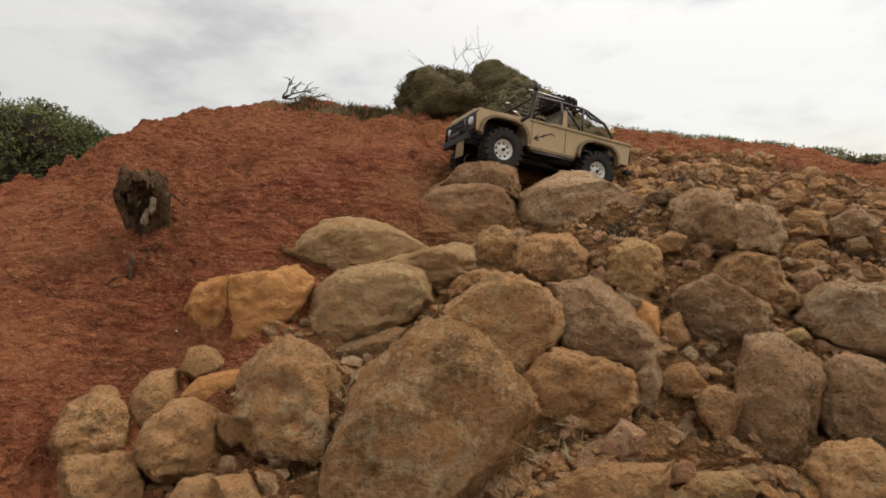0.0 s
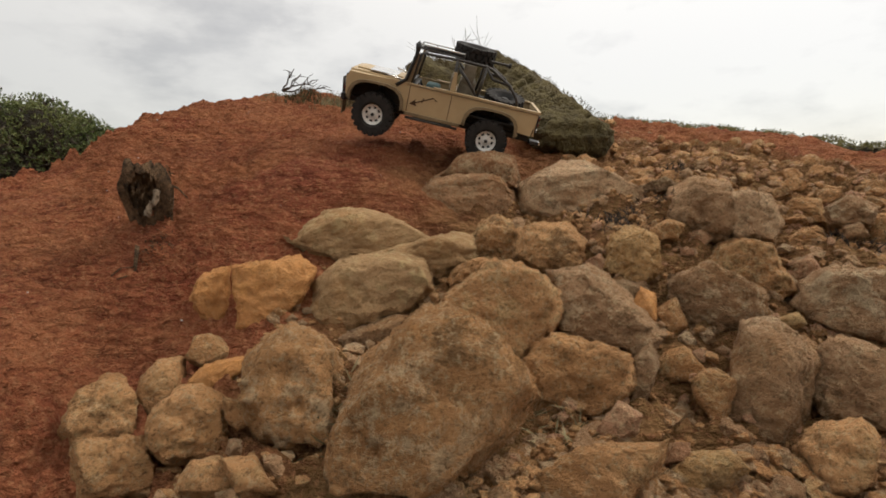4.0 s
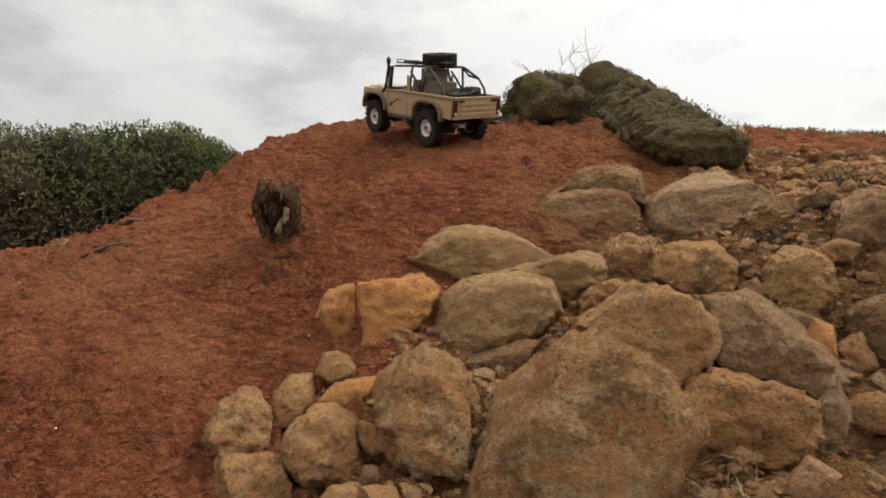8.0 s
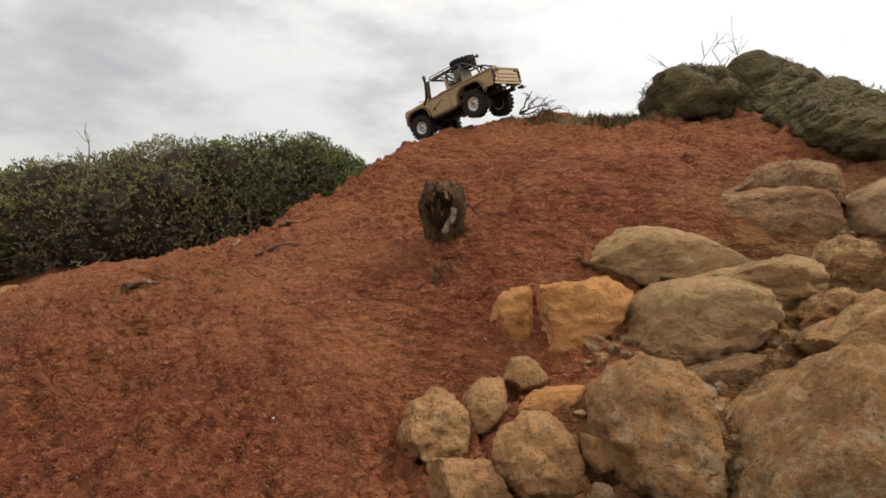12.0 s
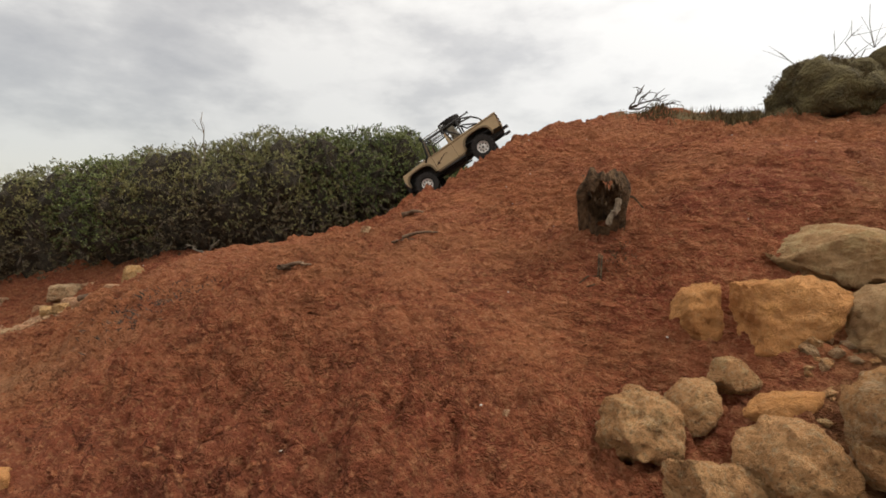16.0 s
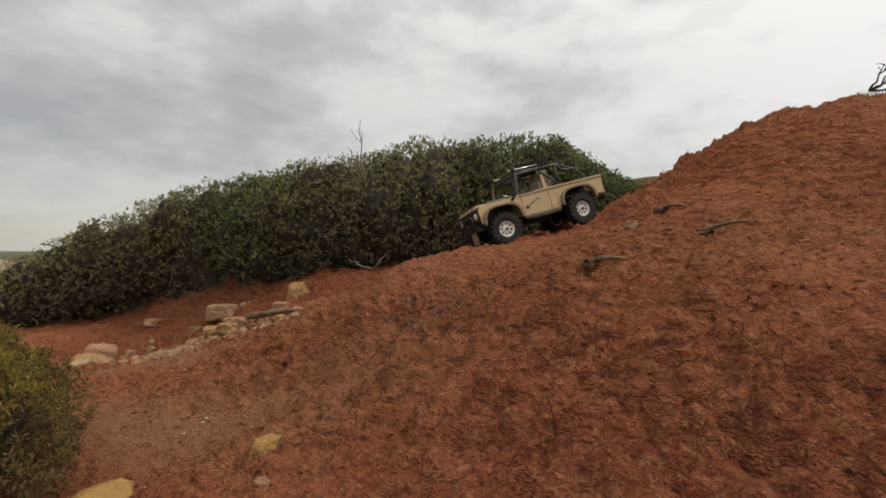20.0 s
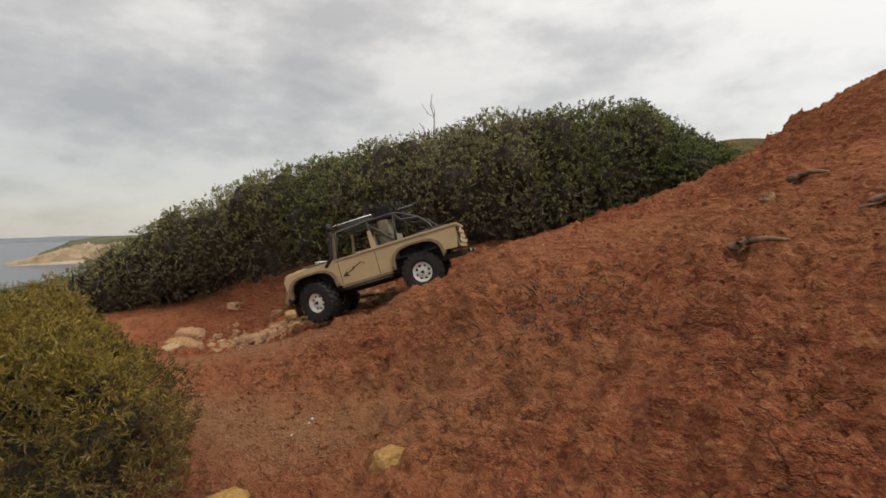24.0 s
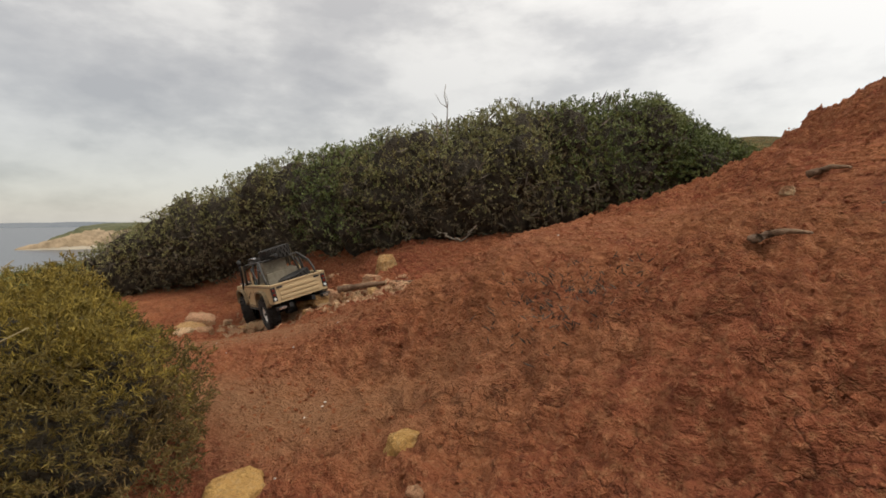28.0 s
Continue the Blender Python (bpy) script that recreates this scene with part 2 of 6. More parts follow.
STONE = {
    "big": material("lichened_sandstone", stone_tones((0.361, 0.179, 0.070), (0.601, 0.320, 0.139), (0.560, 0.404, 0.240)), 0.92, spec=0.15),
    "tan": material("ochre_sandstone", stone_tones((0.429, 0.212, 0.087), (0.688, 0.376, 0.169), (0.589, 0.397, 0.190)), 0.92, spec=0.15),
    "grey": material("grey_lichened_sandstone", stone_tones((0.327, 0.181, 0.091), (0.584, 0.356, 0.196), (0.589, 0.445, 0.277)), 0.92, spec=0.15),
    "pale": material("pale_sandstone", stone_tones((0.446, 0.264, 0.136), (0.688, 0.446, 0.265), (0.692, 0.516, 0.319)), 0.92, spec=0.15),
    "olive": material("olive_sandstone", stone_tones((0.350, 0.203, 0.094), (0.556, 0.349, 0.176), (0.536, 0.389, 0.194), 0.45), 0.9, spec=0.15),
    "rust": material("rusty_sandstone", stone_tones((0.296, 0.145, 0.068), (0.531, 0.294, 0.153), (0.484, 0.339, 0.194)), 0.9, spec=0.15),
    "orange": material("fresh_orange_sandstone", stone_tones((0.550, 0.240, 0.085), (0.670, 0.330, 0.124), (0.707, 0.354, 0.119), 0.3), 0.9, spec=0.15),
    # darker sandstone for lumps in shade; the shade is in the colour
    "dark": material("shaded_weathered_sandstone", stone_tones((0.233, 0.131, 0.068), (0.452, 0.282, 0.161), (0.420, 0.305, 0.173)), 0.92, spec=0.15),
    "yellow": material("yellow_sandstone", stone_tones((0.423, 0.227, 0.085), (0.656, 0.399, 0.178), (0.574, 0.394, 0.186)), 0.9, spec=0.15),
    "stone": material("loose_ochre_stone", stone_tones((0.430, 0.217, 0.112), (0.646, 0.364, 0.218), (0.672, 0.469, 0.271)), 0.9, spec=0.15),
    "buff": material("buff_stone", stone_tones((0.453, 0.247, 0.079), (0.597, 0.346, 0.116), (0.692, 0.421, 0.145), 0.5), 0.9, spec=0.15),
}
WHITE_STONE = material("white_quartz_chip", plain((0.55, 0.47, 0.38), (0.8, 0.74, 0.66), 60.0))
BARK = material("dark_twig_bark", plain((0.045, 0.034, 0.026), (0.13, 0.1, 0.075), 60.0, 0.001), 0.9)
GREYTWIG = material("bleached_twig", plain((0.11, 0.09, 0.068), (0.25, 0.21, 0.16), 60.0, 0.001), 0.9)
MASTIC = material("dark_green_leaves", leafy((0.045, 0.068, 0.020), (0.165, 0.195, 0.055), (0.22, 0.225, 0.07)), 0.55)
# paler copies of the hedge leaves: light on its top, put into colour
LIT_GREEN = material("lit_green_leaves", leafy((0.062, 0.085, 0.026), (0.19, 0.215, 0.07), (0.21, 0.225, 0.075)), 0.5)
LIT_OLIVE = material("lit_olive_leaves", leafy((0.09, 0.095, 0.038), (0.26, 0.25, 0.10), (0.27, 0.25, 0.105)), 0.6)
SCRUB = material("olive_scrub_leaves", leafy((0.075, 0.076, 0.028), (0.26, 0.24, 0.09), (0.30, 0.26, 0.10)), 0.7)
# browner lower leaves, with the shade low in the hedge mixed into their colour
SCRUB_SHADED = material("grey_brown_shaded_leaves", leafy((0.060, 0.048, 0.030), (0.185, 0.150, 0.088), (0.17, 0.145, 0.075)), 0.8)
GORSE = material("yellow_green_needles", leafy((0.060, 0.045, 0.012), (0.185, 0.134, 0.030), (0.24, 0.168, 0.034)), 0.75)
GORSE_TIPS = material("yellow_top_needles", leafy((0.105, 0.080, 0.017), (0.29, 0.21, 0.036), (0.35, 0.245, 0.042)), 0.7)
GORSE_DEEP = material("brown_lower_needles", leafy((0.070, 0.046, 0.018), (0.200, 0.135, 0.045), (0.21, 0.15, 0.05)), 0.8)
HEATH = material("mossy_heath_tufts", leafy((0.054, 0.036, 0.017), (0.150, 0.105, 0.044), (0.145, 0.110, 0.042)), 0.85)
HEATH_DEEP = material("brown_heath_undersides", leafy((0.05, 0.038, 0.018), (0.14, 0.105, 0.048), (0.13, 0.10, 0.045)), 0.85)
STRAW = material("dry_grass", leafy((0.16, 0.125, 0.06), (0.36, 0.3, 0.17), (0.3, 0.24, 0.12)), 0.8)
# near-black fill that paints the shade inside the bushes
SHADE_CORE = material("dark_shade_core", plain((0.026, 0.022, 0.014), (0.085, 0.068, 0.045), 40.0, 0.03), 0.95)
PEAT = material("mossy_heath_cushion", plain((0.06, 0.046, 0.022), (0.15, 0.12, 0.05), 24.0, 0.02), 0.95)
PALEWOOD = material("pale_rotten_wood", plain((0.10, 0.068, 0.042), (0.40, 0.31, 0.215), 130.0, 0.004), 0.95)
STUMPWOOD = material("rotted_bark", plain((0.030, 0.018, 0.010), (0.26, 0.155, 0.080), 90.0, 0.010), 0.95)
TWIGS = material("grey_brown_twigs", leafy((0.05, 0.038, 0.028), (0.16, 0.13, 0.095), (0.12, 0.10, 0.07)), 0.9)

TAN = material("sand_beige_paint", plain((0.40, 0.292, 0.158), (0.46, 0.338, 0.188), 26.0, 0.0001), 0.5, spec=0.4)
RUBBER = material("black_tyre_rubber", plain((0.014, 0.013, 0.012), (0.035, 0.03, 0.026), 50.0, 0.0006), 0.85)
BLACK = material("black_plastic", plain((0.012, 0.012, 0.012), (0.03, 0.028, 0.026), 40.0, 0.0003), 0.55)
STEEL = material("dark_tube_steel", plain((0.03, 0.028, 0.026), (0.075, 0.068, 0.06), 50.0, 0.0002), 0.45, 0.3)
RIM = material("white_steel_rim", plain((0.62, 0.6, 0.55), (0.76, 0.74, 0.7), 50.0, 0.0002), 0.45)
CHROME = material("bright_metal", plain((0.6, 0.6, 0.58), (0.75, 0.75, 0.73), 40.0, 0.0001), 0.25, 0.9)
BROWN = material("dark_brown_decal", plain((0.045, 0.025, 0.014), (0.075, 0.045, 0.025), 60.0, 0.0), 0.6)
DARKTAN = material("scuffed_brown_trim", plain((0.16, 0.115, 0.065), (0.25, 0.185, 0.105), 50.0, 0.0003), 0.7)
CANVAS = material("khaki_canvas", plain((0.15, 0.13, 0.095), (0.27, 0.235, 0.175), 70.0, 0.0008), 0.9)
REDLENS = material("red_lamp_lens", plain((0.10, 0.012, 0.008), (0.17, 0.02, 0.012), 80.0, 0.0), 0.25)
CLEARLENS = material("clear_lamp_lens", plain((0.5, 0.5, 0.48), (0.65, 0.65, 0.62), 80.0, 0.0), 0.15)
TEAL = material("faded_teal_cloth", plain((0.05, 0.085, 0.085), (0.1, 0.15, 0.145), 60.0, 0.0008), 0.9)

# ---- mesh helpers ----


def lattice(ix, iy, iz, seed):
    with np.errstate(over="ignore"):
        n = ix * np.int64(374761393) + iy * np.int64(668265263) + iz * np.int64(2147483647) + np.int64(seed) * np.int64(1274126177)
        n = (n ^ (n >> np.int64(13))) * np.int64(1274126177)
        n = n ^ (n >> np.int64(16))
    return (n & np.int64(0xFFFFFF)).astype(np.float64) / 0xFFFFFF


def value_noise(p, seed=0):
    """Smooth noise in -1..1 at rows of points."""
    i = np.floor(p).astype(np.int64)
    w = p - i
    w = w * w * (3 - 2 * w)
    out = 0
    for dx in (0, 1):
        for dy in (0, 1):
            for dz in (0, 1):
                k = (w[:, 0] if dx else 1 - w[:, 0]) * (w[:, 1] if dy else 1 - w[:, 1]) * (w[:, 2] if dz else 1 - w[:, 2])
                out = out + k * lattice(i[:, 0] + dx, i[:, 1] + dy, i[:, 2] + dz, seed)
    return 2 * out - 1


def fbm(p, scale, octaves=4, gain=0.5, seed=0):
    total, amp = 0, 1.0
    for k in range(octaves):
        total = total + amp * value_noise(p * scale * 2.0**k + 17.3 * k, seed + k)
        amp *= gain
    return total


def from_arrays(name, verts, faces, material_, parent=None, label="", smooth=True):
    me = bpy.data.meshes.new(name)
    verts, faces = np.asarray(verts, np.float32), np.asarray(faces, np.int32)
    me.vertices.add(len(verts))
    me.vertices.foreach_set("co", verts.ravel())
    size = faces.shape[1]
    me.loops.add(faces.size)
    me.loops.foreach_set("vertex_index", faces.ravel())
    me.polygons.add(len(faces))
    me.polygons.foreach_set("loop_start", np.arange(0, faces.size, size, dtype=np.int32))
    me.polygons.foreach_set("loop_total", np.full(len(faces), size, np.int32))
    me.polygons.foreach_set("use_smooth", np.full(len(faces), smooth))
    me.update(calc_edges=True)
    me.materials.append(material_)
    ob = new(name, me)
    ob.parent = parent
    if label:
        tagged(ob, label)
    return ob


def part(name, bm, material_, parent=None, label="", smooth=False):
    bmesh.ops.recalc_face_normals(bm, faces=bm.faces)
    me = bpy.data.meshes.new(name)
    for f in bm.faces:
        f.smooth = smooth
    bm.to_mesh(me)
    bm.free()
    me.materials.append(material_)
    ob = new(name, me)
    ob.parent = parent
    if label:
        tagged(ob, label)
    return ob


def box(bm, x0, x1, y0, y1, z0, z1, bevel=0.0, turn=None):
    made = bmesh.ops.create_cube(bm, size=1.0)["verts"]
    for v in made:
        v.co = Vector(((x0 + x1) / 2 + v.co.x * (x1 - x0), (y0 + y1) / 2 + v.co.y * (y1 - y0), (z0 + z1) / 2 + v.co.z * (z1 - z0)))
        if turn:
            v.co = turn @ v.co
    if bevel:
        edges = list({e for v in made for e in v.link_edges})
        bmesh.ops.bevel(bm, geom=edges, offset=bevel, segments=2, affect="EDGES", profile=0.6)
    return bm


def boxed(*args, **kw):
    return box(bmesh.new(), *args, **kw)


def tube(bm, points, radius, sides=8, taper=1.0):
    """A round tube along points."""
    pts = [Vector(p) for p in points]
    rings, last = [], None
    for i, p in enumerate(pts):
        d = (pts[min(i + 1, len(pts) - 1)] - pts[max(i - 1, 0)]).normalized()
        a = d.cross(Vector((0, 0, 1)) if abs(d.z) < 0.9 else Vector((0, 1, 0))).normalized()
        if last is not None:
            a = (last - d * last.dot(d)).normalized()
        last = a
        b = d.cross(a)
        r = radius * (1 + (taper - 1) * i / max(len(pts) - 1, 1))
        rings.append([bm.verts.new(p + r * (math.cos(k * math.tau / sides) * a + math.sin(k * math.tau / sides) * b)) for k in range(sides)])
    for r0, r1 in zip(rings, rings[1:]):
        for k in range(sides):
            bm.faces.new((r0[k], r0[(k + 1) % sides], r1[(k + 1) % sides], r1[k]))
    bm.faces.new(rings[0][::-1])
    bm.faces.new(rings[-1])
    return bm


def lathe(bm, profile, segments=32, axis="y", at=(0, 0, 0)):
    """Turns a profile of (radius, along) about an axis."""
    rings = []
    for k in range(segments):
        a = k * math.tau / segments
        ring = []
        for r, s in profile:
            c = (r * math.cos(a), s, r * math.sin(a)) if axis == "y" else (s, r * math.cos(a), r * math.sin(a)) if axis == "x" else (r * math.cos(a), r * math.sin(a), s)
            ring.append(bm.verts.new(Vector(c) + Vector(at)))
        rings.append(ring)
    for k in range(segments):
        r0, r1 = rings[k], rings[(k + 1) % segments]
        for j in range(len(profile) - 1):
            bm.faces.new((r0[j], r0[j + 1], r1[j + 1], r1[j]))
    return bm


def slab(bm, outline, y0, y1):
    """An outline in x and z, given a thickness along y."""
    a = [bm.verts.new((x, y0, z)) for x, z in outline]
    b = [bm.verts.new((x, y1, z)) for x, z in outline]
    bm.faces.new(a)
    bm.faces.new(b[::-1])
    for k in range(len(a)):
        bm.faces.new((a[k], a[(k + 1) % len(a)], b[(k + 1) % len(a)], b[k]))
    return bm


# ---- the ground ----
BASE = (-0.3445, 0.0415, 0.1275)
HUMPS = [  # x, y, height, two radii, turn
    (-0.313, 1.900, 0.307, 0.905, 0.668, 0.48),
    (-0.405, 1.396, 0.058, 0.432, 0.240, -0.24),
    (-1.377, 0.744, 0.252, 0.783, 0.689, 0.35),
    (-0.291, 0.898, 0.132, 0.491, 0.583, -0.34),
    (0.813, 1.878, 0.223, 0.926, 0.718, 0.07),
    (-1.423, 0.101, -0.137, 0.300, 0.516, 0.88),
    (-2.507, 1.030, 0.036, 0.713, 0.468, -0.31),
    (0.078, 0.670, -0.051, 0.461, 0.231, -0.17),
    (-0.451, 0.543, -0.106, 0.178, 0.495, 0.40),
    (-2.503, 0.579, -0.144, 0.333, 0.587, 1.29),
    (1.263, 0.832, 0.115, 0.632, 0.479, -0.23),
    (-1.093, -0.410, 0.116, 0.863, 0.549, -0.56),
    (-0.493, 2.253, 0.106, 0.834, 0.488, 0.08),
    (-0.842, 1.850, 0.147, 0.325, 0.478, -0.61),
    (-1.374, 1.265, -0.132, 0.262, 0.540, 0.23),
    (0.350, 0.947, 0.108, 0.504, 0.175, 0.86),
    (-1.206, 1.381, 0.136, 0.503, 0.242, -0.48),
    (-1.385, 1.132, 0.069, 0.174, 0.249, 0.84),
    (-0.953, 1.446, 0.065, 0.535, 0.175, 1.02),
    (-1.746, 0.801, -0.120, 0.303, 0.332, 0.00),
    (-1.420, 1.815, 0.133, 0.528, 0.324, 0.28),
    (-1.175, 1.846, 0.080, 0.340, 0.314, 0.21),
]
BANK = [(-3.05, 1.30, 0.30, 0.62, 0.42, -0.5), (-2.45, 1.75, 0.16, 0.45, 0.40, 0.0), (-2.72, 1.18, 0.13, 0.50, 0.20, 0.35), (-1.05, 1.20, -0.022, 0.22, 0.16, 0.0),
        (-2.7, 6.0, 0.98, 1.7, 1.5, 0.0), (-1.36, 1.66, 0.030, 0.20, 0.18, 0.0), (-1.46, 1.44, 0.032, 0.18, 0.18, 0.0), (-1.60, 1.22, 0.020, 0.18, 0.18, 0.0), (-1.63, 1.03, 0.026, 0.16, 0.16, 0.0), (-0.19, 1.19, 0.042, 0.13, 0.13, 0.0),
        (-0.52, 0.80, 0.080, 0.16, 0.13, 0.0), (-0.20, 0.97, 0.075, 0.16, 0.08, 0.0), (-0.36, 0.91, 0.045, 0.14, 0.10, 0.0),
        (-1.05, 1.28, -0.026, 0.15, 0.15, 0.0), (-0.93, 1.50, -0.007, 0.18, 0.18, 0.0), (-1.20, 1.48, -0.069, 0.16, 0.16, 0.0), (-1.36, 1.66, -0.027, 0.18, 0.18, 0.0), (-0.83, 1.76, -0.031, 0.20, 0.20, 0.0), (-1.35, 1.42, -0.020, 0.16, 0.16, 0.0)]  # the bank on which the scrub grows


def lie(x, y):
    """Height of the bare slope, without its clods."""
    x, y = np.asarray(x, float), np.asarray(y, float)
    z = BASE[0] + BASE[1] * np.clip(x, -3.4, 1.9) + BASE[2] * np.clip(y, -0.8, 2.6)
    for hx, hy, top, rx, ry, turn in (*HUMPS, *BANK):
        c, s = math.cos(turn), math.sin(turn)
        u, v = ((x - hx) * c + (y - hy) * s) / rx, (-(x - hx) * s + (y - hy) * c) / ry
        z = z + top * np.exp(-(u * u + v * v))
    # beyond the hollow the land falls away to the sea
    west = np.maximum(0.0, -3.6 - x)
    z = z - 0.07 * np.minimum(west, 14.0) - 0.55 * np.clip(west - 14.0, 0.0, 62.0)
    # the floor of the rock pile, packed round its boulders
    pile = np.exp(-(((x - 0.28) / 0.62) ** 4 + ((y - 0.70) / 0.52) ** 4))
    z = z - 0.024 * pile
    north = np.maximum(0.0, y - 3.2)
    return z - 0.03 * np.minimum(north, 20.0)


def bump01(a, lo, hi):
    w = np.clip((a - lo) / (hi - lo), 0, 1)
    return w * w * (3 - 2 * w)


def spot(x, y, cx, cy, rx, ry, turn=0.0):
    c, s = math.cos(turn), math.sin(turn)
    return np.exp(-((((x - cx) * c + (y - cy) * s) / rx) ** 2 + ((-(x - cx) * s + (y - cy) * c) / ry) ** 2))


def soils(x, y):
    """Where the soil is rubble, trodden, plum-dark (partly painted shade), crusted, cracked or turfed: 0 to 1."""
    p = np.stack([x, y, 0 * x], 1)
    wob = 0.12 * fbm(p, 4.0, 3, 0.5, 11)
    rubble = bump01(x + 0.42 * (0.9 - y) * (y < 0.9) + wob, -0.22, 0.12) * bump01(2.1 - y + wob, 0.0, 0.5)
    rubble = rubble * (1 - spot(x, y, -0.05, 1.55, 0.33, 0.3))
    rubble = rubble * (1 - 0.9 * bump01(y + 0.55 * x + 1.2 * wob, 1.86, 2.04))
    trod = np.maximum(spot(x, y, -1.52, 0.155, 0.40, 0.085, 0.33), spot(x, y, -2.10, 0.33, 0.5, 0.15, 0.25)) * bump01(wob, -0.26, 0.02)
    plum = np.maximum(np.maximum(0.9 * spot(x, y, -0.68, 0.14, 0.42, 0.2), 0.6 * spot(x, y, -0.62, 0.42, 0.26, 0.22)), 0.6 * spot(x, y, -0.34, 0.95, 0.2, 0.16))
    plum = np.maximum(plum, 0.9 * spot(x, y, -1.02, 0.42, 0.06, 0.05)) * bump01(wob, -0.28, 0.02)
    # the bank below the scrub: its shadow painted with the plum tone
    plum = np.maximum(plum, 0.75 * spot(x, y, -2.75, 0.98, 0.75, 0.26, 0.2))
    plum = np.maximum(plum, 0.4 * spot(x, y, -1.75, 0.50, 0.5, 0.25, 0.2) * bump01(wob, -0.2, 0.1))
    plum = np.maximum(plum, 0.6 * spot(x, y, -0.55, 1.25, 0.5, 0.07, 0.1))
    # small plum patches at the foot of the gorse, tuft and stump
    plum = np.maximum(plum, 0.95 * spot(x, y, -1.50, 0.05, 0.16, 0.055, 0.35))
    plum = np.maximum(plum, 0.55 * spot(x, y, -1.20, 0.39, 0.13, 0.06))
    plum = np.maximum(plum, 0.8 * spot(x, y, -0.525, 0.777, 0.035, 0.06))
    # more of the bank's shadow, painted along its foot
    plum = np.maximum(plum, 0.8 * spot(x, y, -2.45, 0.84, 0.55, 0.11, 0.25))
    crust = np.maximum(0.9 * spot(x, y, -1.0, 0.70, 0.45, 0.22, 0.3), 0.5 * spot(x, y, -0.5, 1.7, 0.7, 0.25))
    crust = np.maximum(crust, 0.15 * spot(x, y, -1.45, 0.55, 0.3, 0.25))
    cracked = np.maximum(spot(x, y, -0.72, 0.16, 0.5, 0.28), spot(x, y, -1.05, 0.2, 0.3, 0.2))
    turf = bump01(-x, 4.3, 5.2)
    turf = np.maximum(turf, bump01(y, 2.4, 3.2))
    return np.clip(rubble, 0, 1), np.clip(trod, 0, 1), np.clip(plum, 0, 1), np.clip(crust, 0, 1), np.clip(cracked, 0, 1), np.clip(turf, 0, 1)


def pebbled(x, y, seed):
    """Rounded lumps with sharp valleys between them: 1 on top, down to 0."""
    ix, iy = np.floor(x).astype(np.int64), np.floor(y).astype(np.int64)
    best = np.full(len(x), 9.0)
    for dx in (-1, 0, 1):
        for dy in (-1, 0, 1):
            cx, cy = ix + dx, iy + dy
            px, py = cx + lattice(cx, cy, 0 * cx, seed), cy + lattice(cx, cy, 0 * cx, seed + 1)
            best = np.minimum(best, (px - x) ** 2 + (py - y) ** 2)
    return np.clip(1 - best / 0.65, 0, 1)


def clods(x, y):
    p = np.stack([x, y, 0.35 * x + 0.2 * y], 1)
    near = np.exp(-np.maximum(0, np.hypot(x + 0.8, y - 0.9) - 2.6))
    rubble, trod, _, crust, _, _ = soils(x, y)
    calm = 1 - 0.70 * trod - 0.25 * crust
    big = 0.013 * fbm(p, 5.0, 2, 0.5, 3)
    q = p * [0.70, 1.0, 1.0]
    warp = q + 0.02 * np.stack([fbm(p, 9.0, 2, 0.5, 51), fbm(p, 9.0, 2, 0.5, 52), 0 * x], 1)
    lump = 0.020 * np.abs(fbm(warp, 13.0, 3, 0.55, 5)) + 0.012 * np.abs(fbm(warp, 36.0, 3, 0.6, 8)) - 0.017
    crumbly = bump01(fbm(p, 3.0, 2, 0.5, 61), -0.5, 0.4)
    lump = lump * (0.55 + 0.75 * crumbly) + 0.006 * crumbly * np.maximum(0, fbm(q, 75.0, 2, 0.5, 71))
    rise = lie(x, y)
    climb = rise * 13.0 + 0.9 * fbm(q, 3.5, 3, 0.55, 21)
    saw = climb - np.floor(climb)
    step = np.minimum(saw / 0.85, (1 - saw) / 0.15) ** 1.6
    ledge = (0.030 * step - 0.014) * bump01(rise, -0.20, 0.05) * bump01(fbm(p, 6.0, 2, 0.5, 25), -0.25, 0.35)
    climb = rise * 36.0 + 1.3 * fbm(q, 5.0, 3, 0.55, 23)
    saw = climb - np.floor(climb)
    ledge = ledge + (0.017 * np.minimum(saw / 0.8, (1 - saw) / 0.2) ** 1.5 - 0.008) * bump01(fbm(q, 5.0, 2, 0.5, 27), -0.35, 0.25)
    close = bump01(0.35 - np.maximum(np.abs(x + 0.9) - 1.3, np.abs(y - 0.75) - 0.95), 0.0, 0.3)
    jit = 0.009 * fbm(p, 38.0, 2, 0.5, 91), 0.009 * fbm(p, 38.0, 2, 0.5, 92)
    crumbs = 0.0105 * pebbled((x + jit[0]) * 40.0, (y + jit[1]) * 54.0, 95) + 0.0075 * pebbled((x - jit[0]) * 82.0, (y + jit[1]) * 105.0, 97) - 0.0105
    lump = lump + close * (1 - 0.8 * rubble) * (0.35 + 0.75 * crumbly) * (1 + 0.6 * spot(x, y, -0.8, 0.30, 0.7, 0.4)) * crumbs
    return near * (calm * (lump + ledge) + big) + 0.014 * rubble * near * fbm(p, 24.0, 3, 0.6, 31)


def ground_at(x, y):
    x, y = np.atleast_1d(np.asarray(x, float)), np.atleast_1d(np.asarray(y, float))
    return lie(x, y) + clods(x, y)


